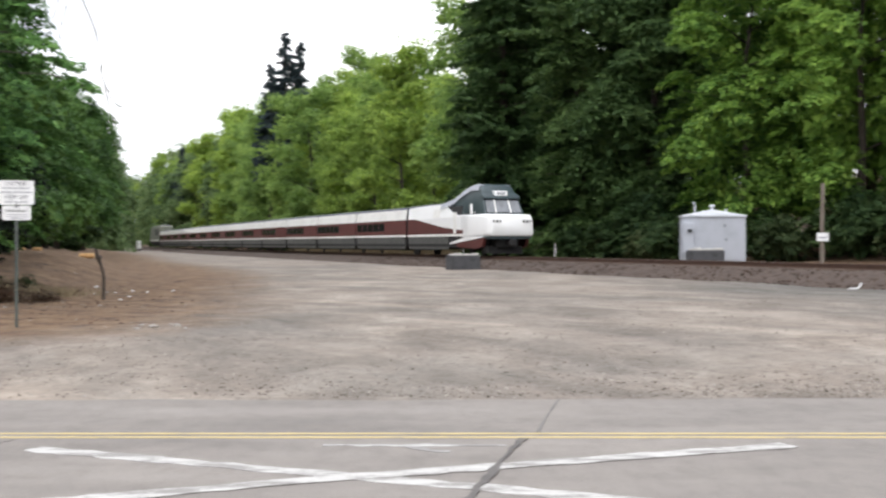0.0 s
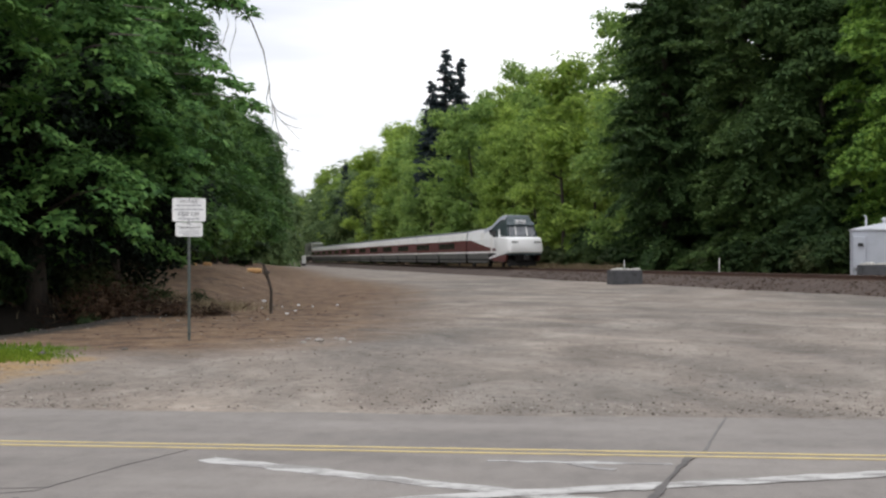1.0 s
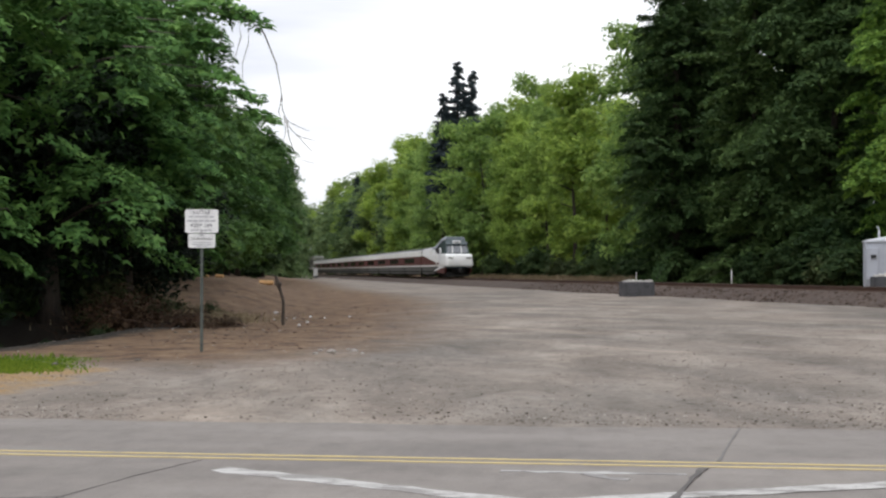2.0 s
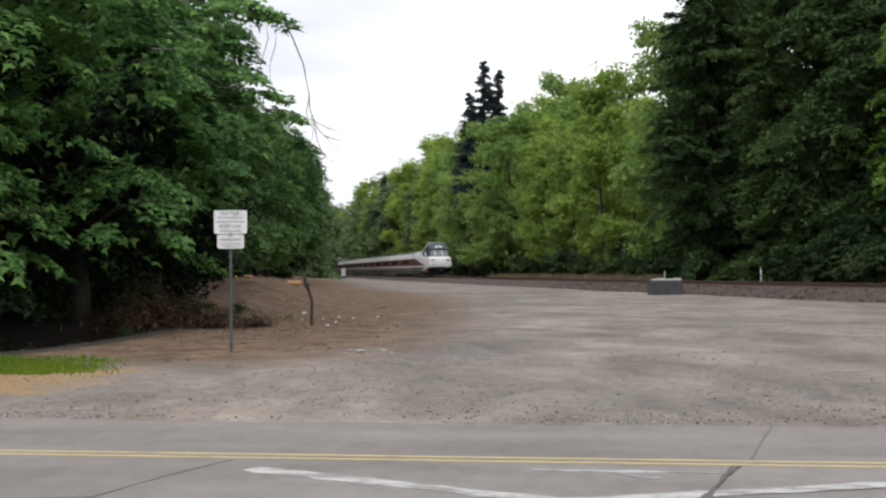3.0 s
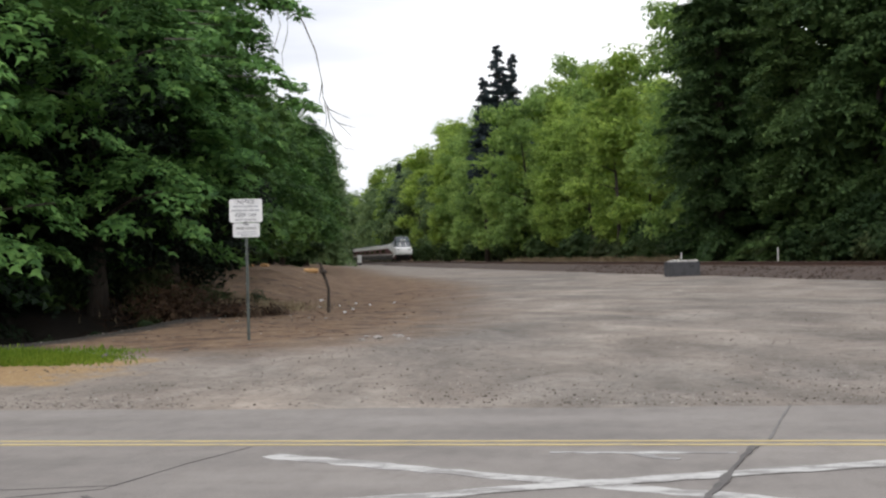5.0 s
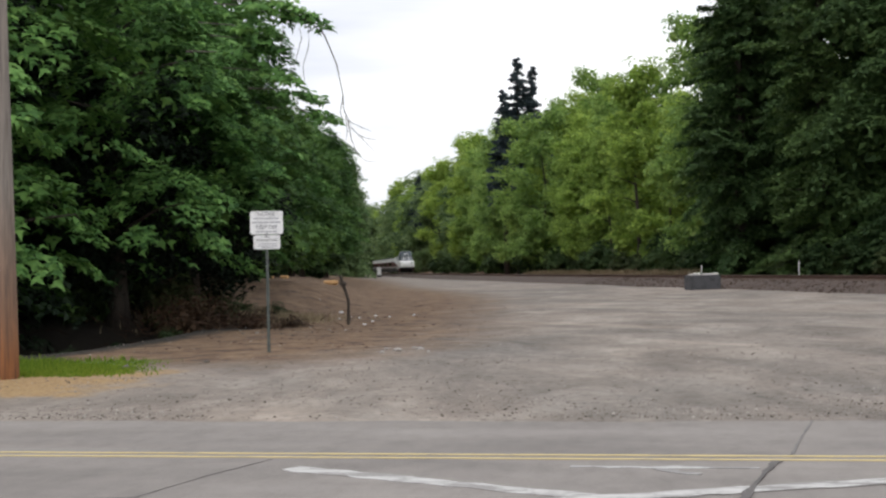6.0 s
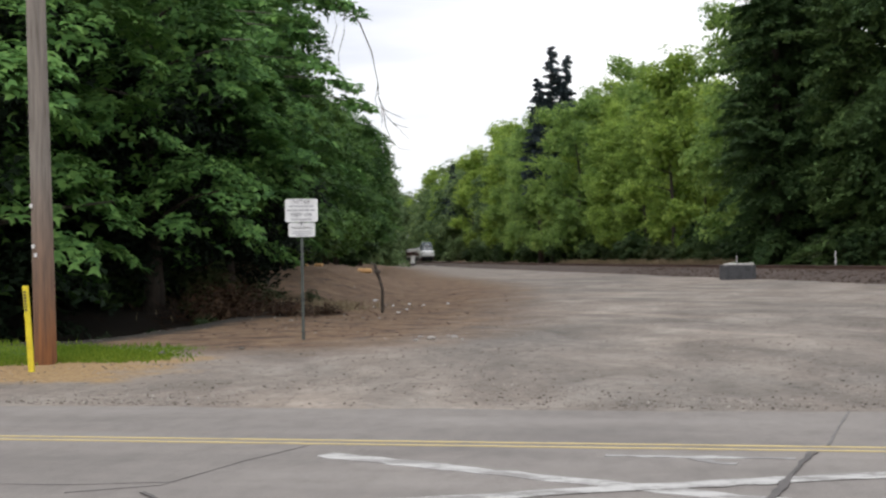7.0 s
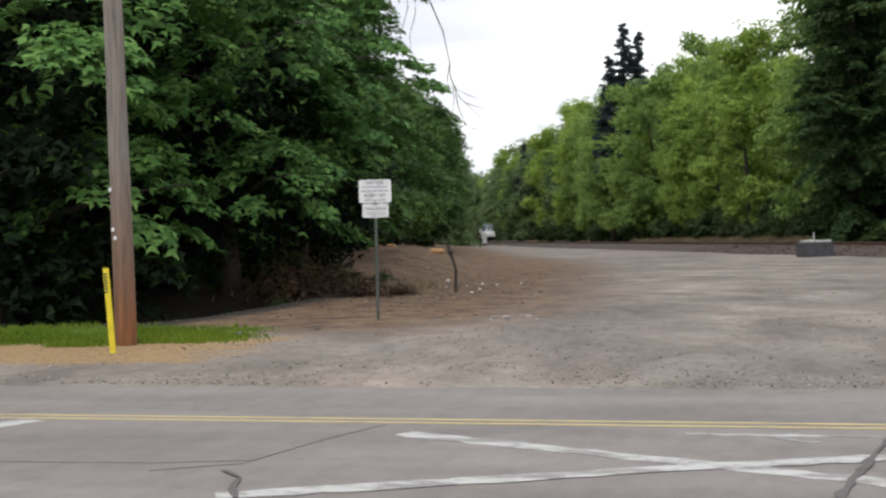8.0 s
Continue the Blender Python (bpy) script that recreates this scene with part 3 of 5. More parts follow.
# ---- railway track ----
def sweep(bm, prof, s0, s1, ds, z=0.0):
    """A cross-section (metres right of the centre line, height) carried along the track."""
    s, prev = s0, None
    while s <= s1 + 1e-6:
        x, y, h = track(s)
        cur = [bm.verts.new((x + o * math.cos(h), y + o * math.sin(h), zz + z)) for o, zz in prof]
        if prev:
            k = len(cur)
            for j in range(k):
                bm.faces.new((prev[j], prev[(j + 1) % k], cur[(j + 1) % k], cur[j]))
        else:
            bm.faces.new(cur[::-1])
        prev = cur
        s += ds if s < 60 else ds * 3
    bm.faces.new(prev)
    bmesh.ops.recalc_face_normals(bm, faces=bm.faces[:])
    return bm


def build_track():
    bed = base("railway_track", "rusty-railed single track on a reddish-brown ballast bank", "railway track", kind="structure")
    rng = random.Random(4)
    bm = bmesh.new()
    prof = [(-3.7, 0.0), (-2.9, 0.28), (-1.75, RAIL_Z - 0.26), (-1.3, RAIL_Z - 0.2), (1.3, RAIL_Z - 0.2), (1.75, RAIL_Z - 0.26), (3.2, 0.45), (3.4, 0.0)]
    sweep(bm, prof, -90, 540, 0.6)
    for v in bm.verts:
        v.co += Vector((rng.uniform(-0.06, 0.06), rng.uniform(-0.06, 0.06), rng.uniform(-0.035, 0.035)))
    part("ballast_bed", bm, M_BALLAST, bed, "reddish-brown crushed stone")
    for side in (-0.75, 0.75):
        rail = [(side + o, RAIL_Z + zz) for o, zz in ((-0.075, -0.185), (0.075, -0.185), (0.075, -0.17), (0.012, -0.15), (0.012, -0.045), (0.037, -0.035), (0.037, -0.003), (0.03, 0.0), (-0.03, 0.0), (-0.037, -0.003), (-0.037, -0.035), (-0.012, -0.045), (-0.012, -0.15), (-0.075, -0.17))]
        part("rail", sweep(bmesh.new(), rail, -90, 540, 2.0), M_RUST, bed, "steel rail with rusty web")
        part("running_surface", sweep(bmesh.new(), [(side - 0.028, RAIL_Z + 0.001), (side + 0.028, RAIL_Z + 0.001), (side + 0.028, RAIL_Z + 0.003), (side - 0.028, RAIL_Z + 0.003)], -90, 540, 2.0), M_RAILTOP, bed, "polished top of the rail")
    tie = mesh_of("tie", box(bmesh.new(), -1.28, 1.28, -0.115, 0.115, -0.2, 0.0, 0.012), M_TIE)
    for k in range(230):
        x, y, h = track(-70 + 0.53 * k)
        ob = new("tie", tie)
        ob.parent = bed
        ob.matrix_basis = pose(x, y, RAIL_Z - 0.183 + rng.uniform(-0.01, 0.008), 0, 0, math.degrees(h) + rng.uniform(-1, 1))
    bm = bmesh.new()
    for k in range(1500):
        s, o = rng.uniform(-50, 25), rng.uniform(-3.6, -1.4)
        x, y, h = track(s)
        zz = np.interp(o, (-3.7, -2.9, -1.75, -1.3), (0.05, 0.28, RAIL_Z - 0.26, RAIL_Z - 0.2))
        rock(bm, (x + o * math.cos(h), y + o * math.sin(h), zz), rng.uniform(0.04, 0.09), rng, 0.8)
    tagged(part("ballast_stones", bm, M_BALLAST, bed, "loose ballast stones"), kind="stuff")


# ---- foliage ----
# leaf outlines: along, across, lift; then the faces
LEAF = {
    "oval": (((0, 0, 0), (0.5, 0.31, 0.08), (1, 0, -0.1), (0.5, -0.31, 0.08)), ((0, 1, 2, 3),)),
    "lobed": (((0, 0, 0), (0.22, 0.58, -0.1), (0.44, 0.20, 0.06), (1, 0, -0.16), (0.44, -0.20, 0.06), (0.22, -0.58, -0.1)), ((0, 2, 1), (0, 5, 4), (0, 4, 3), (0, 3, 2))),
    "tuft": (((0, 0.08, 0), (0.55, 0.40, 0.05), (0.9, -0.34, -0.08)), ((0, 1, 2),)),
}


def leaves_mesh(name, at, normal, size, material, rng, outline="oval"):
    """Many folded leaves as one mesh: at, normal (n,3), size (n,)."""
    n = len(at)
    nrm = normal / np.linalg.norm(normal, axis=1, keepdims=True)
    a = rng.normal(size=(n, 3))
    a[:, 2] -= 0.5                                                        # leaf tips hang
    a -= nrm * (a * nrm).sum(1, keepdims=True)
    a /= np.linalg.norm(a, axis=1, keepdims=True)
    b = np.cross(nrm, a)
    verts, faces = LEAF[outline]
    v = np.stack([at + (a * p + b * q + nrm * r) * size[:, None] for p, q, r in verts], 1)
    k, per = len(verts), len(faces[0])
    idx = (np.arange(n)[:, None, None] * k + np.array(faces)[None]).reshape(-1).astype(np.int32)
    me = bpy.data.meshes.new(name)
    me.vertices.add(n * k)
    me.vertices.foreach_set("co", v.reshape(-1).astype(np.float32))
    me.loops.add(len(idx))
    me.loops.foreach_set("vertex_index", idx)
    me.polygons.add(len(idx) // per)
    me.polygons.foreach_set("loop_start", np.arange(0, len(idx), per, dtype=np.int32))
    me.update(calc_edges=True)
    me.materials.append(material)
    return me


def crown_points(rng, height, radius, low, clumps, per, spread, size, blobs=9, blob=0.42, fill=0.25, taper=0.5, inner=1.9, sag=0.42, loose=0.36):
    """Leaf places in drooping sprays over several rounded masses of foliage, with a thicket inside."""
    hb = (np.arange(blobs) + rng.uniform(0, 1, blobs)) / blobs
    rb = radius * blob * rng.uniform(0.75, 1.3, blobs) * (1 - taper * 0.7 * np.maximum(hb - 0.45, 0))
    prof = np.where(hb < 0.35, 0.82 + 0.5 * hb, 1.0 - taper * (hb - 0.35) / 0.65)
    tb = np.arange(blobs) * 2.4 + rng.uniform(-0.5, 0.5, blobs)
    cr = np.maximum(radius * prof - rb, 0) * rng.uniform(0.72, 1.0, blobs)
    bz = low + rb * 0.55 + (height - low - rb * 1.4) * hb
    bc = np.stack([cr * np.cos(tb), cr * np.sin(tb), bz], 1)
    w = rb ** 2
    own = rng.choice(blobs, clumps, p=w / w.sum())
    d = rng.normal(size=(clumps, 3))
    d /= np.linalg.norm(d, axis=1, keepdims=True)
    d[:, 2] = np.where(d[:, 2] < -0.35, -d[:, 2], d[:, 2])
    outb = bc[own] * (1, 1, 0)
    d += 0.55 * outb / np.maximum(np.linalg.norm(outb, axis=1, keepdims=True), 0.3)
    d /= np.linalg.norm(d, axis=1, keepdims=True)
    lump = 1 + 0.22 * np.sin(5 * d[:, 0] + 3 * own) * np.sin(4.3 * d[:, 1] + own) + rng.normal(0, 0.07, clumps)
    c = bc[own] + d * (rb[own] * lump)[:, None] * (1, 1, 1.15)
    i = np.repeat(np.arange(clumps), per)
    m = len(i)
    sp = spread * rng.uniform(0.5, 1.3, clumps)[i]
    rr = sp * np.sqrt(rng.random(m))
    aa = rng.uniform(0, 2 * np.pi, m)
    dx, dy = rr * np.cos(aa), rr * np.sin(aa)
    hn = np.linalg.norm(d[:, :2], axis=1) + 1e-3
    ox, oy = (d[:, 0] / hn)[i], (d[:, 1] / hn)[i]
    outw = dx * ox + dy * oy
    droop = -sag * outw - 0.22 * rr ** 2 / np.maximum(sp, 0.01) + rng.normal(0, 0.10, m) * sp
    at = np.stack([c[i, 0] + dx, c[i, 1] + dy, c[i, 2] + droop], 1)
    nrm = d[i] * 0.55 + (0, 0, 0.8) + rng.normal(0, loose, (m, 3))
    sz = size * rng.uniform(0.6, 1.25, m)
    f = int(fill * m)
    o2 = rng.choice(blobs, f, p=w / w.sum())
    e = rng.normal(size=(f, 3))
    e /= np.linalg.norm(e, axis=1, keepdims=True)
    at2 = bc[o2] + e * (rb[o2] * 0.8 * rng.random(f) ** 0.4)[:, None]
    at2[: f // 3] *= (0.5, 0.5, 1)
    return np.concatenate([at, at2]), np.concatenate([nrm, rng.normal(0, 1, (f, 3)) + (0, 0, 0.6)]), np.concatenate([sz, size * inner * rng.uniform(0.7, 1.3, f)])


def trunk_meshes(height, r, rng, limbs, radius):
    """The tapered trunk, and its limbs as meshes of their own."""
    bm, out = bmesh.new(), []
    k = 7
    pts = [(0.02 * height * math.sin(1.3 * j) * j / k, 0.02 * height * math.cos(1.7 * j) * j / k, height * 0.9 * j / k - (0.4 if j == 0 else 0)) for j in range(k + 1)]
    tube(bm, pts, [r * (1.35 if j == 0 else 1) * (1 - 0.88 * j / k) for j in range(k + 1)], 9)
    for j in range(limbs):
        f = rng.uniform(0.18, 0.75)
        z = height * 0.9 * f
        a = rng.uniform(0, 6.28)
        ln = radius * rng.uniform(0.45, 0.75) * math.sin(math.pi * min(0.95, 0.25 + 0.7 * f))
        p = [(ln * q * math.cos(a + 0.3 * q), ln * q * math.sin(a + 0.3 * q), z + ln * (0.5 * q - 0.22 * q * q)) for q in (0, 0.35, 0.7, 1.0)]
        w = r * 0.42 * (1 - f * 0.6)
        out.append(mesh_of("limb", tube(bmesh.new(), p, [w, w * 0.7, w * 0.4, w * 0.12], 6), M_BARK))
    out.insert(0, mesh_of("trunk", bm, M_BARK))
    for me in out:
        smooth(me)
    return out


def tree_kind(name, label, material, seed, height, radius, low, clumps, per, spread, size, outline="tuft", limbs=9, tr=0.25, **kw):
    """One tree with its trunk and crown, as a pattern to copy; it stands at the origin until placed."""
    rng = np.random.default_rng(seed)
    at, nrm, sz = crown_points(rng, height, radius, low, clumps, per, spread, size, **kw)
    tree = new(name)
    tagged(tree, label, "tree")
    for me in trunk_meshes(height, tr, random.Random(seed), limbs, radius):
        new(me.name.split(".")[0], me).parent = tree
    c = new("crown", leaves_mesh("crown", at, nrm, sz, material, rng, outline))
    c.parent = tree
    return tree


def conifer_kind(name, label, seed, height, radius, low, tiers, material, sparse=0.0, size=0.30, dense=1.0, sag=0.25):
    """A ragged conifer: whorls of drooping boughs with flat sprays of needles, gaps between them."""
    rng = np.random.default_rng(seed)
    at, nrm, sz = [], [], []
    bm = bmesh.new()
    tube(bm, [(0, 0, -0.4), (0.1, 0, height * 0.5), (0, 0.05, height * 0.99)], [height * 0.014 * 1.3, height * 0.009, 0.03], 8)
    for k in range(tiers):
        f = (k + rng.uniform(0, 0.6)) / tiers
        z = low + (height - low) * f
        rr = radius * min(1.0, 0.16 + 1.15 * (1 - f) ** 0.8) * (0.6 + 0.5 * rng.random())
        for b in range(int(4 + 3 * (1 - f))):
            if rng.random() < sparse:
                continue
            a = rng.uniform(0, 6.28)
            ln = rr * rng.uniform(0.5, 1.2) + 0.2
            tilt = rng.uniform(-sag, 0.22)
            px = np.array([math.cos(a), math.sin(a)])
            tube(bm, [(0, 0, z), (0.5 * ln * px[0], 0.5 * ln * px[1], z + 0.6 * tilt * ln), (ln * px[0], ln * px[1], z + tilt * ln)], [0.05, 0.03, 0.01], 3, False)
            m = int((24 + 60 * ln) * dense)
            q = rng.random(m) ** 0.75
            lat = rng.normal(0, 0.17, m) * (0.35 + 0.55 * ln) * (1.2 - q)
            x, y = ln * q * px[0] - lat * px[1], ln * q * px[1] + lat * px[0]
            zz = z + tilt * ln * q - 0.45 * np.abs(lat) - np.abs(rng.normal(0, 0.10, m))
            at.append(np.stack([x, y, zz], 1))
            nrm.append(np.stack([0.3 * px[0] + 0 * x, 0.3 * px[1] + 0 * x, 1 + 0 * x], 1) + rng.normal(0, 0.45, (m, 3)))
            sz.append(size * rng.uniform(0.6, 1.3, m))
    tree = new(name)
    tagged(tree, label, "tree")
    me = mesh_of("trunk", bm, M_BARK)
    smooth(me)
    new("trunk", me).parent = tree
    new("crown", leaves_mesh("crown", np.concatenate(at), np.concatenate(nrm), np.concatenate(sz), material, rng, "tuft")).parent = tree
    return tree


def scaled(x, y, turn, s, sz=None, sink=0.0):
    return Matrix.LocRotScale((x, y, gz(x, y) - sink), Euler((0, 0, radians(turn))), (s, s, s if sz is None else sz))


def stand(tree, x, y, turn=0, s=1.0, sz=None, label=""):
    ob = copy_thing(tree, scaled(x, y, turn, s, sz))
    if label:
        ob["label"] = label
    return ob


def build_left_trees():
    """The big broadleaf trees beside the pole, and the wood along the left bank."""
    big = tree_kind("maple_tree", "big leafy maple with low boughs beside a pole", L_NEAR, 11, 15.0, 7.0, 1.7, 225, 88, 0.85, 0.29, outline="lobed", limbs=14, tr=0.34, blobs=19, blob=0.33, fill=0.04, taper=0.25, inner=1.2, loose=0.24, sag=0.5)
    big.matrix_basis = scaled(-18.8, 27.6, 0, 1.0)
    stand(big, -26.0, 26.5, 140, 1.0, label="big leafy maple at the back of the grass verge")
    stand(big, -19.3, 38.5, 75, 0.95, label="big leafy maple on the earth bank")
    stand(big, -14.4, 37.0, 200, 0.6, label="young leafy maple overhanging the earth bank")
    stand(big, -15.2, 33.4, 310, 0.76, label="leafy maple overhanging the earth bank")
    # near-black trees added inside, behind and beside the maples to darken their gaps
    back = tree_kind("shade_tree", "near-black tree standing in for deep shade in and behind the maples", L_SHADE, 13, 16.0, 6.6, -0.5, 420, 38, 1.2, 0.40, limbs=12, tr=0.3, blobs=15, blob=0.42, fill=0.6, taper=0.2, inner=1.15)
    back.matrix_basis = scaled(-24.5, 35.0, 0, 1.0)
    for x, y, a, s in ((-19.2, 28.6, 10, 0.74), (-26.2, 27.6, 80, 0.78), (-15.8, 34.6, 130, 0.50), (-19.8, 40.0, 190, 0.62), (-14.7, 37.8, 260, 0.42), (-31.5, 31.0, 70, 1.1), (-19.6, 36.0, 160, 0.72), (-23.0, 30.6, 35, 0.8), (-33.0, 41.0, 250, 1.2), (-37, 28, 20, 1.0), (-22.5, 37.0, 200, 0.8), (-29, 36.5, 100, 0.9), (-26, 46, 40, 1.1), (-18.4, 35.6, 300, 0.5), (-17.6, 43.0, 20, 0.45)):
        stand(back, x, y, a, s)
    wood = tree_kind("bank_tree", "mid-green broadleaf tree on the earth bank", L_WOOD, 21, 15.5, 5.0, 0.6, 300, 44, 1.0, 0.38, limbs=10, tr=0.24, blobs=17, blob=0.33, fill=0.25, taper=0.4)
    wood.matrix_basis = scaled(-19.0, 48.0, 30, 0.95)
    edge_d, edge_a = (45, 60, 80, 100, 130, 160, 200, 260, 330, 450), (17.0, 16.4, 15.7, 15.0, 14.3, 13.9, 13.8, 14.0, 15.0, 18.3)
    rng = random.Random(14)
    for k, d in enumerate((58, 69, 81, 95, 111, 128, 147, 168)):
        for row in (0, 1):
            q, s = radians(np.interp(d, edge_d, edge_a)), rng.uniform(0.92, 1.08) * (1 + 0.12 * row) * float(np.interp(d, (58, 95, 130, 168), (0.67, 0.85, 1.08, 1.15)))
            stand(wood, -d * math.sin(q) - 4.0 * s - 7.5 * row, d * math.cos(q) + 5 * row, rng.uniform(0, 360), s, label="mid-green broadleaf tree in the wood beside the track")
    far = tree_kind("wood_tree", "dull green broadleaf tree of the far wood", L_FAR, 22, 19.0, 5.6, -0.3, 260, 19, 1.2, 0.62, limbs=8, tr=0.22, blobs=10, blob=0.42, fill=0.35, taper=0.35)
    far.matrix_basis = scaled(-55.5, 186, 0, 0.95)
    for k, d in enumerate((212, 232, 255, 280, 306, 340, 380, 425, 475)):
        for row in (0, 1):
            q, s = radians(np.interp(d, edge_d, edge_a)), rng.uniform(1.2, 1.38) * (1 + 0.15 * row)
            stand(far, -d * math.sin(q) - 4.2 * s - 8 * row, d * math.cos(q) + 8 * row, 67 * k + 30 * row, s)
    stand(far, -57.6, 223, 15, 0.6, 1.12, label="slim pale tree at the bend of the wood")
    stand(far, -68.0, 268, 80, 0.7, 1.25, label="slim pale tree at the bend of the wood")
    # the wood closes round the bend of the track
    for k, (d, q) in enumerate(((300, 14.4), (335, 14.1), (370, 14.1), (410, 14.4), (455, 15.0))):
        stand(far, -d * math.sin(radians(q)), d * math.cos(radians(q)), 50 * k, (1.0, 1.2, 1.35, 1.45, 1.5)[k], label="pale green tree at the bend of the track")
    return big, wood, far


def build_right_trees(far):
    """The wood along the slope beyond the track, from the maples by the shed to the far end."""
    dark = tree_kind("dark_tree", "tall dark green tree at the wood's edge", L_DARK, 31, 26.0, 6.6, 0.6, 640, 44, 1.1, 0.38, limbs=12, tr=0.36, blobs=17, blob=0.36, fill=0.3, taper=0.45)
    dark.matrix_basis = scaled(11.0, 96, 0, 1.0)
    stand(dark, 6.5, 104, 130, 1.0, label="tall dark green tree above the track")
    stand(dark, 14.0, 87, 250, 1.0, label="tall dark green tree above the track")
    stand(dark, 19.0, 98, 60, 1.15, label="tall dark green tree deep in the wood")
    stand(dark, 21.8, 84, 310, 0.9, label="tall dark green tree deep in the wood")
    stand(dark, 34.0, 80, 200, 1.1, label="tall dark green tree deep in the wood")
    maple = tree_kind("spring_maple", "bright green maple in layered spring leaf", L_BRIGHT, 41, 20.0, 6.0, 0.4, 400, 90, 0.7, 0.32, limbs=12, tr=0.28, blobs=19, blob=0.33, fill=0.1, taper=0.4)
    maple.matrix_basis = scaled(18.0, 77, 0, 1.0)
    for x, y, a, s, z in ((23.0, 71.5, 95, 0.98, 1.1), (28.0, 67, 200, 1.05, 1.1), (26.0, 79, 300, 1.25, 1.2), (33, 61, 40, 1.0, 1.1)):
        stand(maple, x, y, a, s, z * s)
    mid = tree_kind("slope_tree", "light green broadleaf tree on the wooded slope", L_MID, 51, 23.0, 5.4, 0.4, 480, 21, 0.85, 0.42, limbs=10, tr=0.24, blobs=15, blob=0.36, fill=0.35, sag=-0.35, loose=0.6)
    mid.matrix_basis = scaled(2.2, 113, 0, 1.0)
    rng = random.Random(5)
    bright = tree_kind("alder_tree", "yellow-green alder on the wooded slope", L_ALDER, 61, 21.0, 5.0, 0.4, 480, 21, 0.8, 0.42, limbs=10, tr=0.22, blobs=14, blob=0.36, fill=0.35, sag=-0.35, loose=0.6)
    bright.matrix_basis = scaled(-4.0, 128, 0, 1.0)
    s = 45.0
    k = 0
    while s < 545:
        x, y, h = track(s)
        kinds = (mid, bright, mid, dark) if s < 60 else (mid, bright, mid, bright) if s < 190 else (far, far, bright, far)
        for row, o in enumerate((12.5, 20.0, 28.0)):
            if s < 60 and row == 0 or s > 260 and row == 2:
                continue
            oo, sc = o + rng.uniform(-2.0, 2.5), rng.uniform(0.82, 1.12) * (0.85, 1.0, 1.1)[row] * float(np.interp(s, (45, 60, 100, 160, 220), (0.92, 0.84, 0.9, 1.15, 1.42)))
            px, py = x + oo * math.cos(h), y + oo * math.sin(h)
            stand(kinds[rng.randrange(4)], px, py, rng.uniform(0, 360), sc, sc * rng.uniform(0.92, 1.12))
        k += 1
        s += 11 if s < 200 else 17 if s < 300 else 24
    for x, y, a, q in ((-21.0, 178, 40, 0.95), (-17.6, 172, 200, 0.98), (-25.0, 190, 300, 1.05)):
        stand(mid, x, y, a, q)
    fir = conifer_kind("fir_tree", "tall dark ragged fir above the other trees", 71, 31.2, 3.4, 12.0, 58, L_FIR, 0.2, 0.38, 1.0, 0.5)
    fir.matrix_basis = scaled(-22.6, 186, 0, 1.0)
    stand(fir, -20.6, 187.5, 130, 0.8, 0.965)
    stand(fir, -24.4, 184.6, 250, 0.75, 0.85)
    cedar = conifer_kind("cedar_tree", "tall dark ragged conifer at the wood's edge", 73, 29.0, 5.2, 0.8, 50, L_DARK, 0.12, 0.38, 1.4, 0.95)
    cedar.matrix_basis = scaled(4.4, 97.5, 0, 1.0)
    stand(cedar, 9.5, 90.0, 100, 1.0)
    stand(fir, -65.0, 324, 40, 0.8, label="distant dark fir rising from the wood")


def shrub_kind(name, label, material, seed, h, r, clumps, per, size):
    rng = np.random.default_rng(seed)
    at, nrm, sz = crown_points(rng, h, r, 0.0, clumps, per, 0.42, size, blobs=6, blob=0.5, fill=0.35, taper=0.3)
    bush = new(name)
    tagged(bush, label, "shrub")
    bm = bmesh.new()
    q = random.Random(seed)
    for _ in range(7):
        a, f = q.uniform(0, 6.28), q.uniform(0.4, 0.8)
        tube(bm, [(0, 0, -0.1), (0.4 * r * f * math.cos(a), 0.4 * r * f * math.sin(a), 0.5 * h * f), (r * f * math.cos(a), r * f * math.sin(a), h * f)], [0.03, 0.02, 0.006], 4, False)
    part("stem", bm, M_DEADWOOD, bush)
    new("foliage", leaves_mesh("foliage", at, nrm, sz, material, rng, "tuft")).parent = bush
    return bush


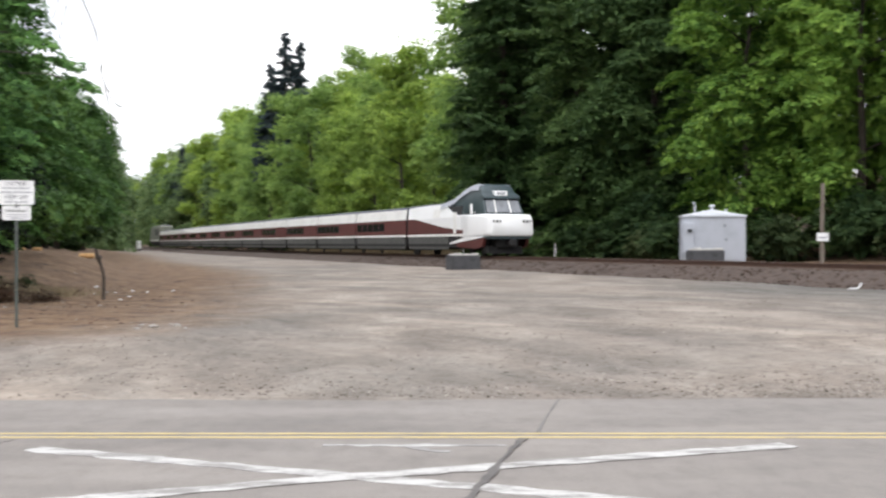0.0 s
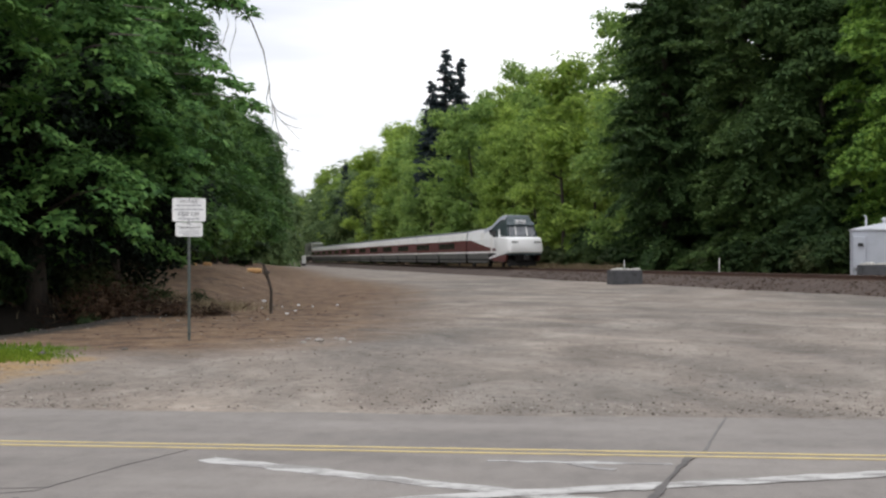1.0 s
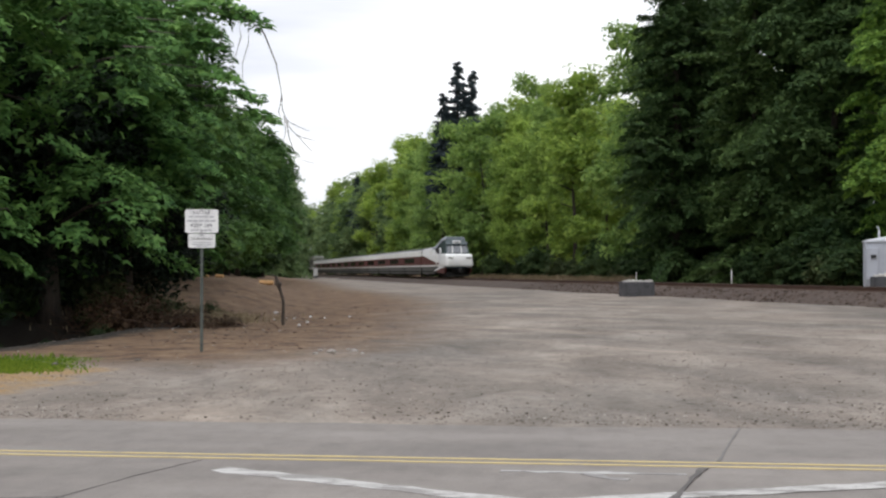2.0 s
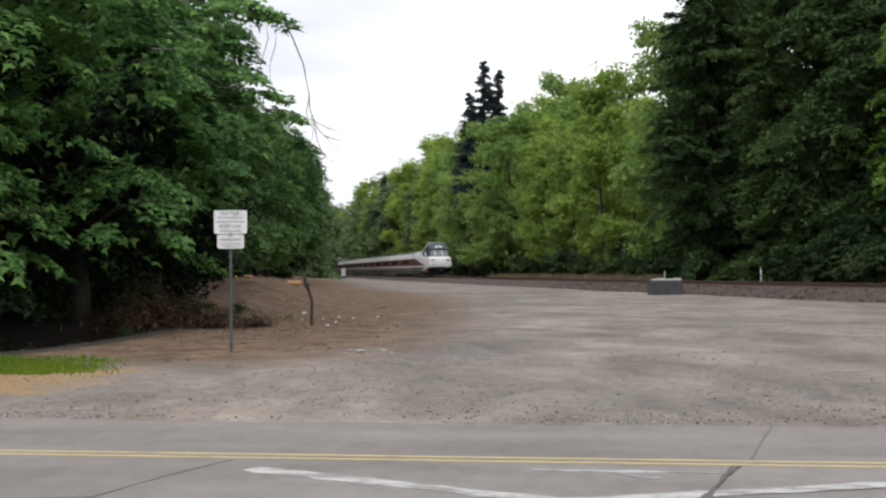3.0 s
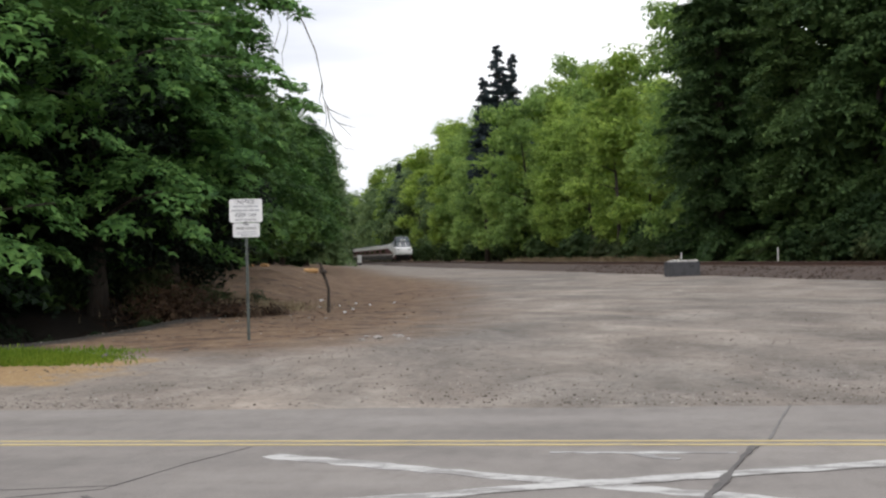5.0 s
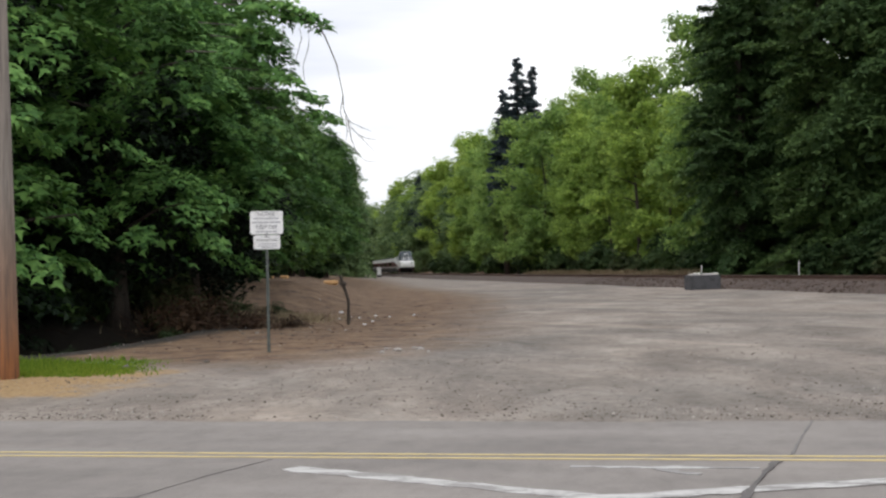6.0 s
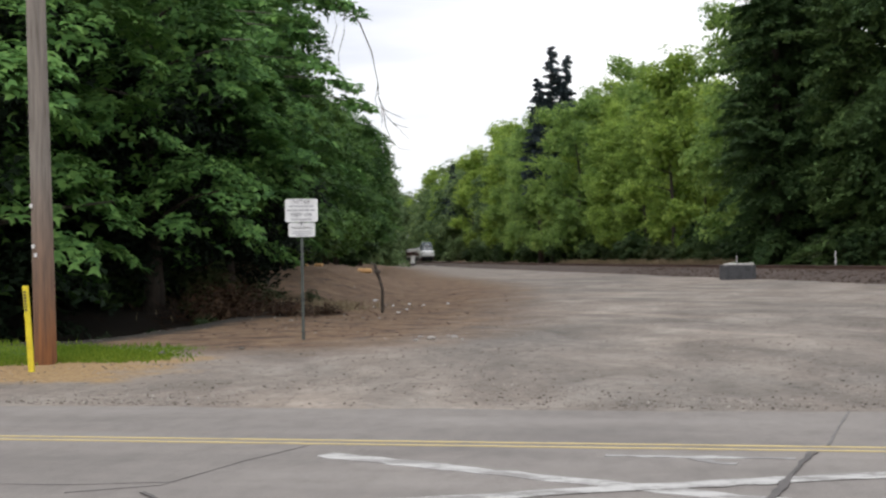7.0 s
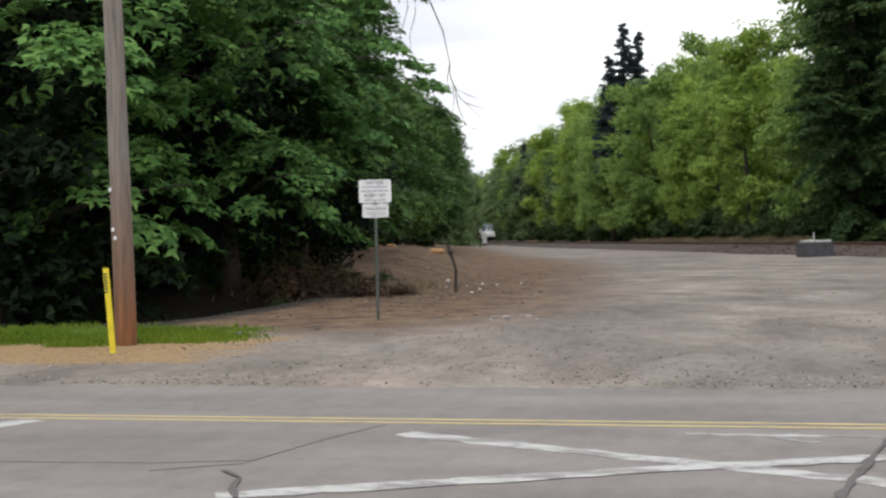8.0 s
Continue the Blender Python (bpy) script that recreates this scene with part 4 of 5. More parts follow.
def build_shrubs():
    rng = random.Random(9)
    a = shrub_kind("bramble_shrub", "tangled dull green bramble at the wood's foot", L_BUSH, 81, 2.4, 2.0, 60, 24, 0.30)
    b = shrub_kind("dark_shrub", "dark green undergrowth at the wood's foot", L_UNDER, 82, 3.2, 2.2, 60, 24, 0.36)
    x, y, h = track(-12)
    a.matrix_basis = scaled(x + 11 * math.cos(h), y + 11 * math.sin(h), 0, 1.0)
    b.matrix_basis = scaled(x + 12.5 * math.cos(h) + 2, y + 12.5 * math.sin(h) - 3, 0, 1.0)
    s = -34.0
    while s < 330:
        x, y, h = track(s)
        for o in (9.0, 12.0):
            oo = o + rng.uniform(-1.0, 2.5) + (2.5 if s < 0 else 0)
            stand((a, b, b)[rng.randrange(3)], x + oo * math.cos(h), y + oo * math.sin(h), rng.uniform(0, 360), rng.uniform(0.75, 1.25))
        s += 5.0 if s < 60 else 9.0 if s < 120 else 16
    for k in range(14):
        x, y, h = track(-6 + 4.0 * k)
        oo = 7.6 + rng.uniform(-0.6, 1.2)
        stand((b, a)[k % 3 == 1], x + oo * math.cos(h), y + oo * math.sin(h), rng.uniform(0, 360), rng.uniform(0.5, 0.8))
    for k, (px, py, sc) in enumerate(((-15.0, 36.0, 0.6), (-13.9, 33.4, 0.32), (-12.6, 34.6, 0.26), (-16.2, 33.5, 0.5), (-20.0, 33.5, 0.8), (-24.5, 32.0, 0.9), (-29.5, 30.5, 0.9), (-20.0, 46.0, 1.0), (-19.5, 53.5, 0.8), (-21.5, 62, 1.0), (-24.5, 74, 1.0), (-36.2, 114.0, 1.5), (-34.0, 119.0, 1.3), (-29.0, 90, 1.1), (-34.5, 112, 1.1), (-40.0, 134, 1.2), (-46.5, 156, 1.2), (-51.0, 176, 1.2))):
        stand((b, a)[k in (0, 1, 2, 8, 9)], px, py, 50 * k, sc)


def build_dead_brush():
    """Withered brambles and low dark growth where the bank meets the trees."""
    d = shrub_kind("withered_bramble", "withered dark red-brown bramble heap on bare earth", L_DEAD, 91, 0.75, 1.4, 80, 15, 0.10)
    d.matrix_basis = scaled(-12.7, 31.9, 0, 1.0)
    for x, y, a, s, z in ((-11.3, 32.8, 60, 0.8, 0.5), (-13.2, 33.6, 220, 1.0, 0.9), (-10.4, 33.6, 300, 0.5, 0.3)):
        stand(d, x, y, a, s, z)
    weed = shrub_kind("bank_weed", "low dull green weeds on the earth bank", L_BUSH, 93, 0.8, 1.0, 40, 18, 0.15)
    weed.matrix_basis = scaled(-14.2, 35.6, 0, 0.8)
    for x, y, a, s in ((-13.2, 37.4, 80, 0.7), (-12.4, 38.8, 170, 0.6), (-14.6, 38.6, 250, 1.0), (-13.6, 33.0, 300, 0.6), (-12.8, 31.0, 40, 0.45)):
        stand(weed, x, y, a, s, 0.8 * s)
    low = shrub_kind("verge_shrub", "low dark laurel growth behind the grass verge", L_LAUREL, 92, 1.3, 1.3, 60, 24, 0.2)
    low.matrix_basis = scaled(-13.2, 26.4, 0, 0.34)
    for x, y, a, s in ((-14.6, 25.2, 70, 0.3), (-16.4, 24.3, 140, 0.26), (-18.3, 23.6, 200, 0.34), (-20.9, 23.0, 280, 0.4), (-12.6, 27.6, 250, 0.4), (-12.2, 29.4, 310, 0.34)):
        stand(low, x, y, a, s)


def build_grass():
    def blades(name, label, mat, count, place, lo, hi, seed):
        rng = np.random.default_rng(seed)
        x, y = place(rng, count)
        h = rng.uniform(lo, hi, count) * (0.7 + 0.3 * np.sin(x * 2.3 + 1.7 * np.sin(y * 1.9)))
        a = rng.uniform(0, 2 * np.pi, count)
        at = np.stack([x, y, ground_z(x, y) - 0.01], 1)
        w = 0.010 + 0.006 * rng.random(count)
        side = np.stack([np.cos(a), np.sin(a), 0 * a], 1) * w[:, None]
        bend = np.stack([-np.sin(a), np.cos(a), 0 * a], 1) * (h * rng.uniform(-0.6, 0.6, count))[:, None]
        up = np.array([0, 0, 1.0])
        v = np.stack([at - side, at + side, at + side * 0.7 + up * (h * 0.6)[:, None] + bend * 0.4, at + up * h[:, None] + bend, at - side * 0.7 + up * (h * 0.6)[:, None] + bend * 0.4], 1)
        me = bpy.data.meshes.new(name)
        me.from_pydata(v.reshape(-1, 3).tolist(), [], np.arange(count * 5).reshape(-1, 5).tolist())
        me.materials.append(mat)
        tagged(new(name, me), label, "grass", kind="stuff")

    def verge(rng, n):
        x = rng.uniform(-26, -8.5, n)
        t = rng.random(n)
        front = 18.3 + 0.16 * (x + 8) + 0.35 * np.sin(x * 1.4) + 0.2 * np.sin(x * 3.7)
        depth = 3.9 * step(-7.8, -9.8, x) * rng.uniform(0.75, 1.1, n)
        return x + 0.25 * rng.normal(size=n), front + depth * t ** 1.3

    def strip_right(rng, n):
        s = rng.uniform(22, 80, n)
        o = rng.uniform(3.7, 6.2, n)
        x, y, h = np.interp(s, _S, _X), np.interp(s, _S, _Y), np.interp(s, _S, _H)
        return x + o * np.cos(h), y + o * np.sin(h)

    blades("verge_grass", "fresh bright green grass on the verge", L_GRASS, 34000, verge, 0.05, 0.14, 1)
    def tufts(rng, n):
        return -12.8 + rng.normal(0, 1.2, n), 36.4 + rng.normal(0, 1.4, n)

    blades("bank_grass", "pale dead grass tufts on the earth bank", L_DRY, 4500, tufts, 0.1, 0.34, 4)
    blades("track_grass", "pale dry grass beyond the track", L_DRY, 9000, strip_right, 0.3, 0.75, 3)


# ---- the train ----
def side_panel(bm, side, y0, y1, z0, z1, x0, x1, t=0.03):
    """A thin plate on one flank: its foot at half-width x0, its head at x1."""
    p = [(side * (x0 - t), z0), (side * x0, z0), (side * x1, z1), (side * (x1 - t), z1)]
    return loft(bm, [[(x, y, z) for x, z in p] for y in (y0, y1)])


def ribbon(side, rows, x, lean):
    """A plate on one flank between a lower and an upper line: rows of y, foot, head."""
    bm = bmesh.new()
    sec = []
    for y, a, b in rows:
        mid = min(max(2.4, a), b)
        out = [(side * (x - lean(z)), y, z) for z in (a, mid, b)]
        sec.append(out + [(p[0] - side * 0.03, y, p[2]) for p in out[::-1]])
    return loft(bm, sec)


def wheelset(parent, y, r=0.42, gauge=0.75):
    bm = bmesh.new()
    for sx in (-gauge, gauge):
        for w, rr in ((0.0, r + 0.025), (0.035, r)):
            d = 1 if sx > 0 else -1
            tube(bm, [(sx - d * (0.04 - w), y, r), (sx + d * (0.02 + w), y, r)], [rr, rr], 18)
    tube(bm, [(-gauge, y, r), (gauge, y, r)], [0.09, 0.09], 8)
    part("wheelset", bm, M_TUNDER, parent, "dark steel wheels on their axle")


def flank_parts(car, y0, y1, window_rows):
    """What every coach flank carries, from the rail up: skirt, white stripe, red band with windows, cream panel."""
    for side in (-1, 1):
        part("skirt", side_panel(bmesh.new(), side, y0 + 0.34, y1 - 0.34, 0.38, 1.20, 1.40, 1.47), M_TGREY, car, "dusty grey lower skirt")
        part("belt_stripe", side_panel(bmesh.new(), side, y0, y1, 1.21, 1.36, 1.485, 1.485), M_TWHITE, car, "thin white stripe")
        part("red_band", side_panel(bmesh.new(), side, y0, y1, 1.365, 2.40, 1.478, 1.472), M_TRED, car, "brown-red painted band")
        part("upper_panel", side_panel(bmesh.new(), side, y0, y1, 2.405, 3.12, 1.475, 1.36), M_TWHITE, car, "cream upper panel")
        for a, c in window_rows:
            part("window", side_panel(bmesh.new(), side, a, c, 1.66, 2.22, 1.486, 1.481, 0.012), M_GLASS, car, "dark tinted window")


def car_shell(car, y0, y1):
    bm = bmesh.new()
    loft(bm, [[(x, y, z) for x, z in ((-1.43, 0.55), (1.43, 0.55), (1.44, 2.4), (1.33, 3.1), (-1.33, 3.1), (-1.44, 2.4))] for y in (y0 + 0.02, y1 - 0.02)])
    part("body", bm, M_TUNDER, car)
    bm = bmesh.new()
    prof = [(1.345, 3.10)] + [(1.345 * math.cos(radians(a)) ** 0.7, 3.13 + 0.22 * math.sin(radians(a))) for a in (10, 25, 45, 65, 80)] + [(0, 3.35)]
    prof = prof + [(-x, z) for x, z in prof[::-1][1:]]
    loft(bm, [[(x, y, z) for x, z in prof] for y in (y0, y1)])
    part("roof", bm, M_TROOF, car, "dark rounded roof")


def coach_kind():
    """A low articulated coach, 13.1 m over its joints, on single axles at its ends."""
    car = base("train_coach", "low cream and brown-red passenger coach with tinted windows", "train car", group="coaches of the train")
    y0, y1 = -6.45, 6.45
    car_shell(car, y0, y1)
    flank_parts(car, y0, y1, [(-1.3 + 1.5 * k, -1.3 + 1.5 * k + 1.36) for k in range(5)])
    bm = box(bmesh.new(), -1.15, 1.15, y1 - 0.02, y1 + 0.26, 0.7, 3.0, 0.04)
    part("gangway", bm, M_TUNDER, car, "black folded gangway")
    bm = box(bmesh.new(), -1.2, 1.2, -4.6, 4.6, 0.28, 0.56, 0.05)
    part("underframe", bm, M_TUNDER, car, "dark equipment boxes below the floor")
    wheelset(car, -6.5)
    return car


def cab_kind():
    """The control car: a raised dark cab over a white blunt nose that faces backwards along -y."""
    car = base("cab_car", "white-nosed control car with dark raised cab and red band", "train car")
    y0, y1 = -2.6, 7.1
    bm = bmesh.new()
    loft(bm, [[(x, y, z) for x, z in ((-1.43, 0.55), (1.43, 0.55), (1.44, 2.4), (1.33, 3.1), (-1.33, 3.1), (-1.44, 2.4))] for y in (-3.2, y1)])
    part("body", bm, M_TUNDER, car)
    part("roof", loft(bmesh.new(), [round_section(y, 1.34, 2.9, z, 0.2) for y, z in ((-1.2, 3.38), (0.8, 3.38), (4.2, 3.36), (5.6, 3.34), (y1, 3.34))]), M_TROOF, car, "dark rounded roof")
    for side in (-1, 1):
        part("skirt", side_panel(bmesh.new(), side, -0.9, y1 - 0.12, 0.38, 1.20, 1.40, 1.47), M_TGREY, car, "dusty grey lower skirt")
        part("belt_stripe", side_panel(bmesh.new(), side, -3.6, y1, 1.21, 1.36, 1.492, 1.492), M_TWHITE, car, "thin white stripe")
        # the red band tapers towards the nose, the white above it sweeps down to the cab
        part("red_band", ribbon(side, ((-3.6, 1.37, 1.58), (-0.2, 1.37, 1.78), (5.6, 1.37, 2.40), (y1, 1.37, 2.40)), 1.488, lambda z: 0.0), M_TRED, car, "brown-red band tapering to the nose")
        part("upper_panel", ribbon(side, ((-3.2, 1.45, 2.5), (-2.0, 1.45, 2.62), (-0.6, 1.45, 3.08), (0.4, 1.45, 3.28), (3.0, 1.45, 3.28), (5.2, 1.45, 3.24), (y1, 1.45, 3.16)), 1.478, lambda z: 0.125 * max(0.0, z - 2.4) / 0.75), M_TNOSE, car, "white flank sweeping down to the nose")
        part("cab_door", side_panel(bmesh.new(), side, -2.5, -1.95, 1.4, 2.72, 1.505, 1.49), M_TWHITE, car, "pale cab door with upright grab rail")
        part("grille", side_panel(bmesh.new(), side, 0.6, 1.9, 2.45, 2.95, 1.483, 1.41, 0.012), M_TWHITE, car, "faint vent panel")
        # sloping sill and lower cheek
        bm = bmesh.new()
        pts = [(-6.9, 1.18), (-6.9, 1.12), (-1.3, 0.72), (-1.3, 0.80), (-4.2, 1.19)]
        loft(bm, [[(side * x, y, z) for y, z in pts] for x in (1.42, 1.496)])
        part("sill", bm, M_TNOSE, car, "white sloping sill")
        bm = bmesh.new()
        pts = [(-7.1, 1.10), (-2.2, 0.77), (-2.6, 0.56), (-5.8, 0.44), (-6.8, 0.60)]
        loft(bm, [[(side * x, y, z) for y, z in pts] for x in (1.30, 1.47)])
        part("cheek", bm, M_TRED, car, "brown-red lower cheek")
        if side > 0:
            continue
        bm = bmesh.new()
        box(bm, side * 1.62 - 0.06, side * 1.62 + 0.06, -5.5, -5.3, 2.55, 3.15, 0.03)
        box(bm, min(side * 1.3, side * 1.6), max(side * 1.3, side * 1.6), -5.43, -5.37, 2.62, 2.67)
        part("mirror", bm, M_TNOSE, car, "white side mirror")
    # white nose
    nose = part("nose", loft(bmesh.new(), [round_section(y, w, a, b, r, wt=wt) for y, w, a, b, r, wt in ((-7.88, 1.28, 1.28, 2.30, 0.12, 1.18), (-7.8, 1.42, 1.20, 2.40, 0.2, 1.34), (-7.5, 1.50, 1.17, 2.49, 0.24, 1.42), (-6.6, 1.50, 1.17, 2.54, 0.2, 1.44), (-4.6, 1.475, 1.17, 2.54, 0.14, 1.45), (-3.0, 1.475, 1.17, 2.56, 0.1, 1.46))]), M_TNOSE, car, "blunt glossy white nose")
    smooth(nose.data)
    for sx in (-0.95, 0.95):
        bm = box(bmesh.new(), sx - 0.27, sx + 0.27, -7.91, -7.6, 2.00, 2.15, 0.05)
        lamp = part("headlight", bm, M_LAMP, car, "slim dark headlight")
        for k in (-0.12, 0.12):
            part("lens", tube(bmesh.new(), [(sx + k, -7.92, 2.075), (sx + k, -7.86, 2.075)], [0.055, 0.055], 12), M_TWHITE, lamp)
    part("bumper", loft(bmesh.new(), [round_section(y, w, 1.04, 1.20, 0.06) for y, w in ((-7.72, 1.3), (-7.4, 1.42), (-5.9, 1.46))]), M_TGREEN, car, "dark blue-green bumper beam")
    part("undercarriage", box(box(bmesh.new(), -1.1, 1.1, -6.3, -2.6, 0.45, 1.1, 0.08), -0.7, 0.7, -7.2, -6.2, 0.5, 1.0, 0.1), M_TUNDER, car, "dark bogie and brake gear")
    part("plough", loft(bmesh.new(), [[(-1.25, -6.5, 0.2), (1.25, -6.5, 0.2), (1.25, -6.4, 0.62), (-1.25, -6.4, 0.62)], [(-1.1, -6.95, 0.16), (1.1, -6.95, 0.16), (1.1, -6.75, 0.62), (-1.1, -6.75, 0.62)]]), M_TUNDER, car, "dark pilot plate")
    part("coupler", box(box(bmesh.new(), -0.12, 0.12, -8.0, -7.1, 0.72, 0.94, 0.03), -0.2, 0.2, -8.12, -7.9, 0.66, 1.0, 0.04), M_TUNDER, car)
    # dark cab
    cab = part("cab", loft(bmesh.new(), [round_section(y, w, 2.40, b, r, wt=wt) for y, w, b, r, wt in ((-6.72, 1.30, 2.52, 0.05, 1.28), (-6.18, 1.32, 3.44, 0.08, 1.17), (-6.12, 1.32, 3.50, 0.08, 1.16), (-5.55, 1.34, 4.22, 0.22, 1.04), (-5.1, 1.36, 4.37, 0.25, 1.0), (-4.2, 1.38, 4.37, 0.25, 1.0), (-3.2, 1.40, 4.18, 0.25, 1.06), (-1.4, 1.38, 3.62, 0.22, 1.2), (0.6, 1.34, 3.30, 0.2, 1.3))]), M_TGREEN, car, "dark green raised cab")
    smooth(cab.data)
    part("brow", loft(bmesh.new(), [round_section(y, w, a, b, 0.04) for y, w, a, b in ((-6.36, 1.16, 3.45, 3.52), (-6.2, 1.18, 3.43, 3.62), (-5.9, 1.17, 3.43, 3.8))]), M_TGREEN, car, "dark overhanging brow")
    # windscreen in three panes with pale pillars
    def on_screen(u, v, lift=0.0):
        """u across -1..1, v up 0..1 on the sloping windscreen."""
        y = -6.70 + 0.50 * v
        z = 2.56 + 0.86 * v
        return (u * (1.16 - 0.09 * v), y - 0.86 * lift, z + 0.5 * lift)

    def pane(u0, u1, v0, v1, a, b):
        return loft(bmesh.new(), [[on_screen(u, v, q) for u, v in ((u0, v0), (u1, v0), (u1, v1), (u0, v1))] for q in (a, b)])

    ws = part("windscreen", pane(-1, 1, 0.02, 0.98, 0.0, 0.02), M_GLASS, car, "wide sloping cab windscreen")
    for u0, u1 in ((-0.97, -0.50), (-0.42, 0.34), (0.42, 0.97)):
        part("pane", pane(u0, u1, 0.06, 0.94, 0.02, 0.035), M_WSHIELD, ws, "grey pane with reflected sky put into its colour")
    for u in (-0.46, 0.38):
        part("pillar", pane(u - 0.035, u + 0.035, 0.04, 0.96, 0.022, 0.05), M_TWHITE, ws, "pale pillar")
    nb = part("number_board", box(bmesh.new(), -0.42, 0.42, -6.22, -5.7, 3.62, 3.94, 0.05), M_TNOSE, car, "white number board with dark bars")
    for k in range(4):
        part("bar", box(bmesh.new(), -0.24 + 0.13 * k, -0.16 + 0.13 * k, -6.228, -6.2, 3.70, 3.86), M_INK, nb)
    # pale trim on the fairing behind the cab
    for side in (-1, 1):
        bm = bmesh.new()
        rows = []
        for y, x, z in ((-5.2, 0.90, 4.32), (-4.2, 0.92, 4.34), (-3.2, 0.98, 4.15), (-1.4, 1.12, 3.58), (0.5, 1.26, 3.30)):
            rows.append([(side * (x - 0.16), y, z + 0.055), (side * (x + 0.12), y, z - 0.02), (side * (x + 0.2), y, z - 0.34), (side * (x - 0.16), y, z - 0.1)])
        part("fairing_trim", loft(bm, rows), M_SHED, car, "pale grey edge of the roof fairing")
    part("horn", tube(box(bmesh.new(), -0.25, 0.25, -4.4, -4.0, 4.25, 4.33, 0.02), [(-0.1, -4.7, 4.37), (-0.1, -4.2, 4.36)], [0.07, 0.03], 8), M_TUNDER, car)
    wheelset(car, -5.4)
    wheelset(car, -3.4)
    wheelset(car, 6.9)
    return car


def loco_kind():
    loco = base("locomotive", "grey-green diesel locomotive with dark roof at the train's head", "locomotive")
    part("body", loft(bmesh.new(), [round_section(y, 1.45, 1.15, z, 0.25, wt=1.3) for y, z in ((-10.6, 4.1), (-10.3, 4.35), (9.0, 4.35), (10.6, 3.6))]), M_LOCO, loco, "grey-green body")
    part("roof_equipment", box(box(bmesh.new(), -0.9, 0.9, -9.0, -3.0, 4.3, 4.55, 0.06), -0.8, 0.8, -1.5, 6.0, 4.3, 4.5, 0.06), M_TROOF, loco, "dark radiator and exhaust housings")
    part("underframe", box(bmesh.new(), -1.4, 1.4, -10.2, 10.2, 0.85, 1.2, 0.05), M_TUNDER, loco)
    part("fuel_tank", box(bmesh.new(), -1.3, 1.3, -2.8, 2.8, 0.35, 0.9, 0.1), M_TUNDER, loco)
    part("rear_door", box(bmesh.new(), -0.35, 0.35, -10.64, -10.5, 1.3, 3.2, 0.03), M_TGREY, loco, "grey end door")
    for side in (-1, 1):
        part("side_grille", side_panel(bmesh.new(), side, -9.0, -2.0, 2.4, 3.6, 1.47, 1.42), M_TGREY, loco, "dark slatted grille")
        part("stripe", side_panel(bmesh.new(), side, -10.2, 9.0, 1.3, 1.6, 1.475, 1.47), M_TWHITE, loco)
    for yb in (-7.0, 7.0):
        part("bogie", box(bmesh.new(), -1.2, 1.2, yb - 2.0, yb + 2.0, 0.4, 0.85, 0.1), M_TUNDER, loco, "dark bogie frame")
        for q in (-1.4, 1.4):
            wheelset(loco, yb + q, 0.5)
    return loco


def ride(thing, s0):
    """Rows of a car whose middle starts s0 metres along the track."""
    rows = []
    for k in range(17):
        t = 0.5 * k
        x, y, h = track(s0 + SPEED * t)
        rows.append((t, pose(x, y, RAIL_Z + 0.003, 0, 0, math.degrees(h))))
    walk(thing, rows)


# ---- things round the lot ----
def build_pole():
    x, y = -9.85, 17.72
    pole = base("utility_pole", "weathered grey-brown wooden utility pole, reddish at its foot", "utility pole", (x, y, gz(x, y)))
    zs = (-0.4, 0.0, 0.6, 1.3, 2.0, 3.5, 5.0, 7.0, 9.0, 11.0)
    bm = tube(bmesh.new(), [(-0.014 * z + 0.004 * math.sin(z), 0, z) for z in zs], [0.168, 0.165, 0.162, 0.159, 0.156, 0.149, 0.142, 0.134, 0.125, 0.115], 24)
    shaft = part("shaft", bm, M_UTILITY, pole, "weathered grey shaft, red-brown at the foot")
    smooth(shaft.data)
    for z, a in ((1.75, 250), (1.62, 262), (2.35, 240)):
        q = radians(a)
        part("tag", box(bmesh.new(), -0.012 * z + 0.178 * math.cos(q) - 0.02, -0.012 * z + 0.178 * math.cos(q) + 0.02, 0.178 * math.sin(q) - 0.012, 0.178 * math.sin(q) + 0.012, z - 0.03, z + 0.03), M_SIGN, pole, "small pale tag nailed on")


def build_marker():
    x, y = -9.52, 16.72
    mk = base("marker_post", "bright yellow plastic marker post leaning beside the pole", "marker post", (x, y, gz(x, y)), 8)
    bm = loft(bmesh.new(), [[(lx + a * 0.038, b * 0.022 + (0.012 if abs(a) == 1 else 0), z) for a, b in ((-1, -1), (0, -1.3), (1, -1), (1, 1), (-1, 1))] for z, lx in ((-0.2, 0.012), (0.6, -0.035), (1.20, -0.075), (1.215, -0.076))])
    part("blade", bm, M_YELLOW, mk)
    for k in range(7):
        z = 0.86 + 0.042 * k
        lx = -0.035 - (z - 0.6) * 0.066
        part("bar", box(bmesh.new(), lx - 0.022, lx + 0.016, -0.036, -0.028, z, z + 0.026), M_BLACK, mk, "dark bar of illegible print")


def text_part(words, size, at, parent, material, name="lettering"):
    """Words with the built-in font as a thin mesh facing -y, centred at a place."""
    cu = bpy.data.curves.new(name, "FONT")
    cu.body, cu.size, cu.extrude, cu.align_x, cu.align_y, cu.resolution_u = words, size, 0.0015, "CENTER", "CENTER", 3
    tmp = bpy.data.objects.new(name, cu)
    scene.collection.objects.link(tmp)
    me = bpy.data.meshes.new_from_object(tmp.evaluated_get(bpy.context.evaluated_depsgraph_get()))
    bpy.data.objects.remove(tmp)
    bpy.data.curves.remove(cu)
    me.name = name
    me.materials.clear()
    me.materials.append(material)
    ob = new(name, me)
    ob.parent = parent
    ob.matrix_basis = Matrix.Translation(at) @ pose(0, 0, 0, 90, 0, 0)
    return ob


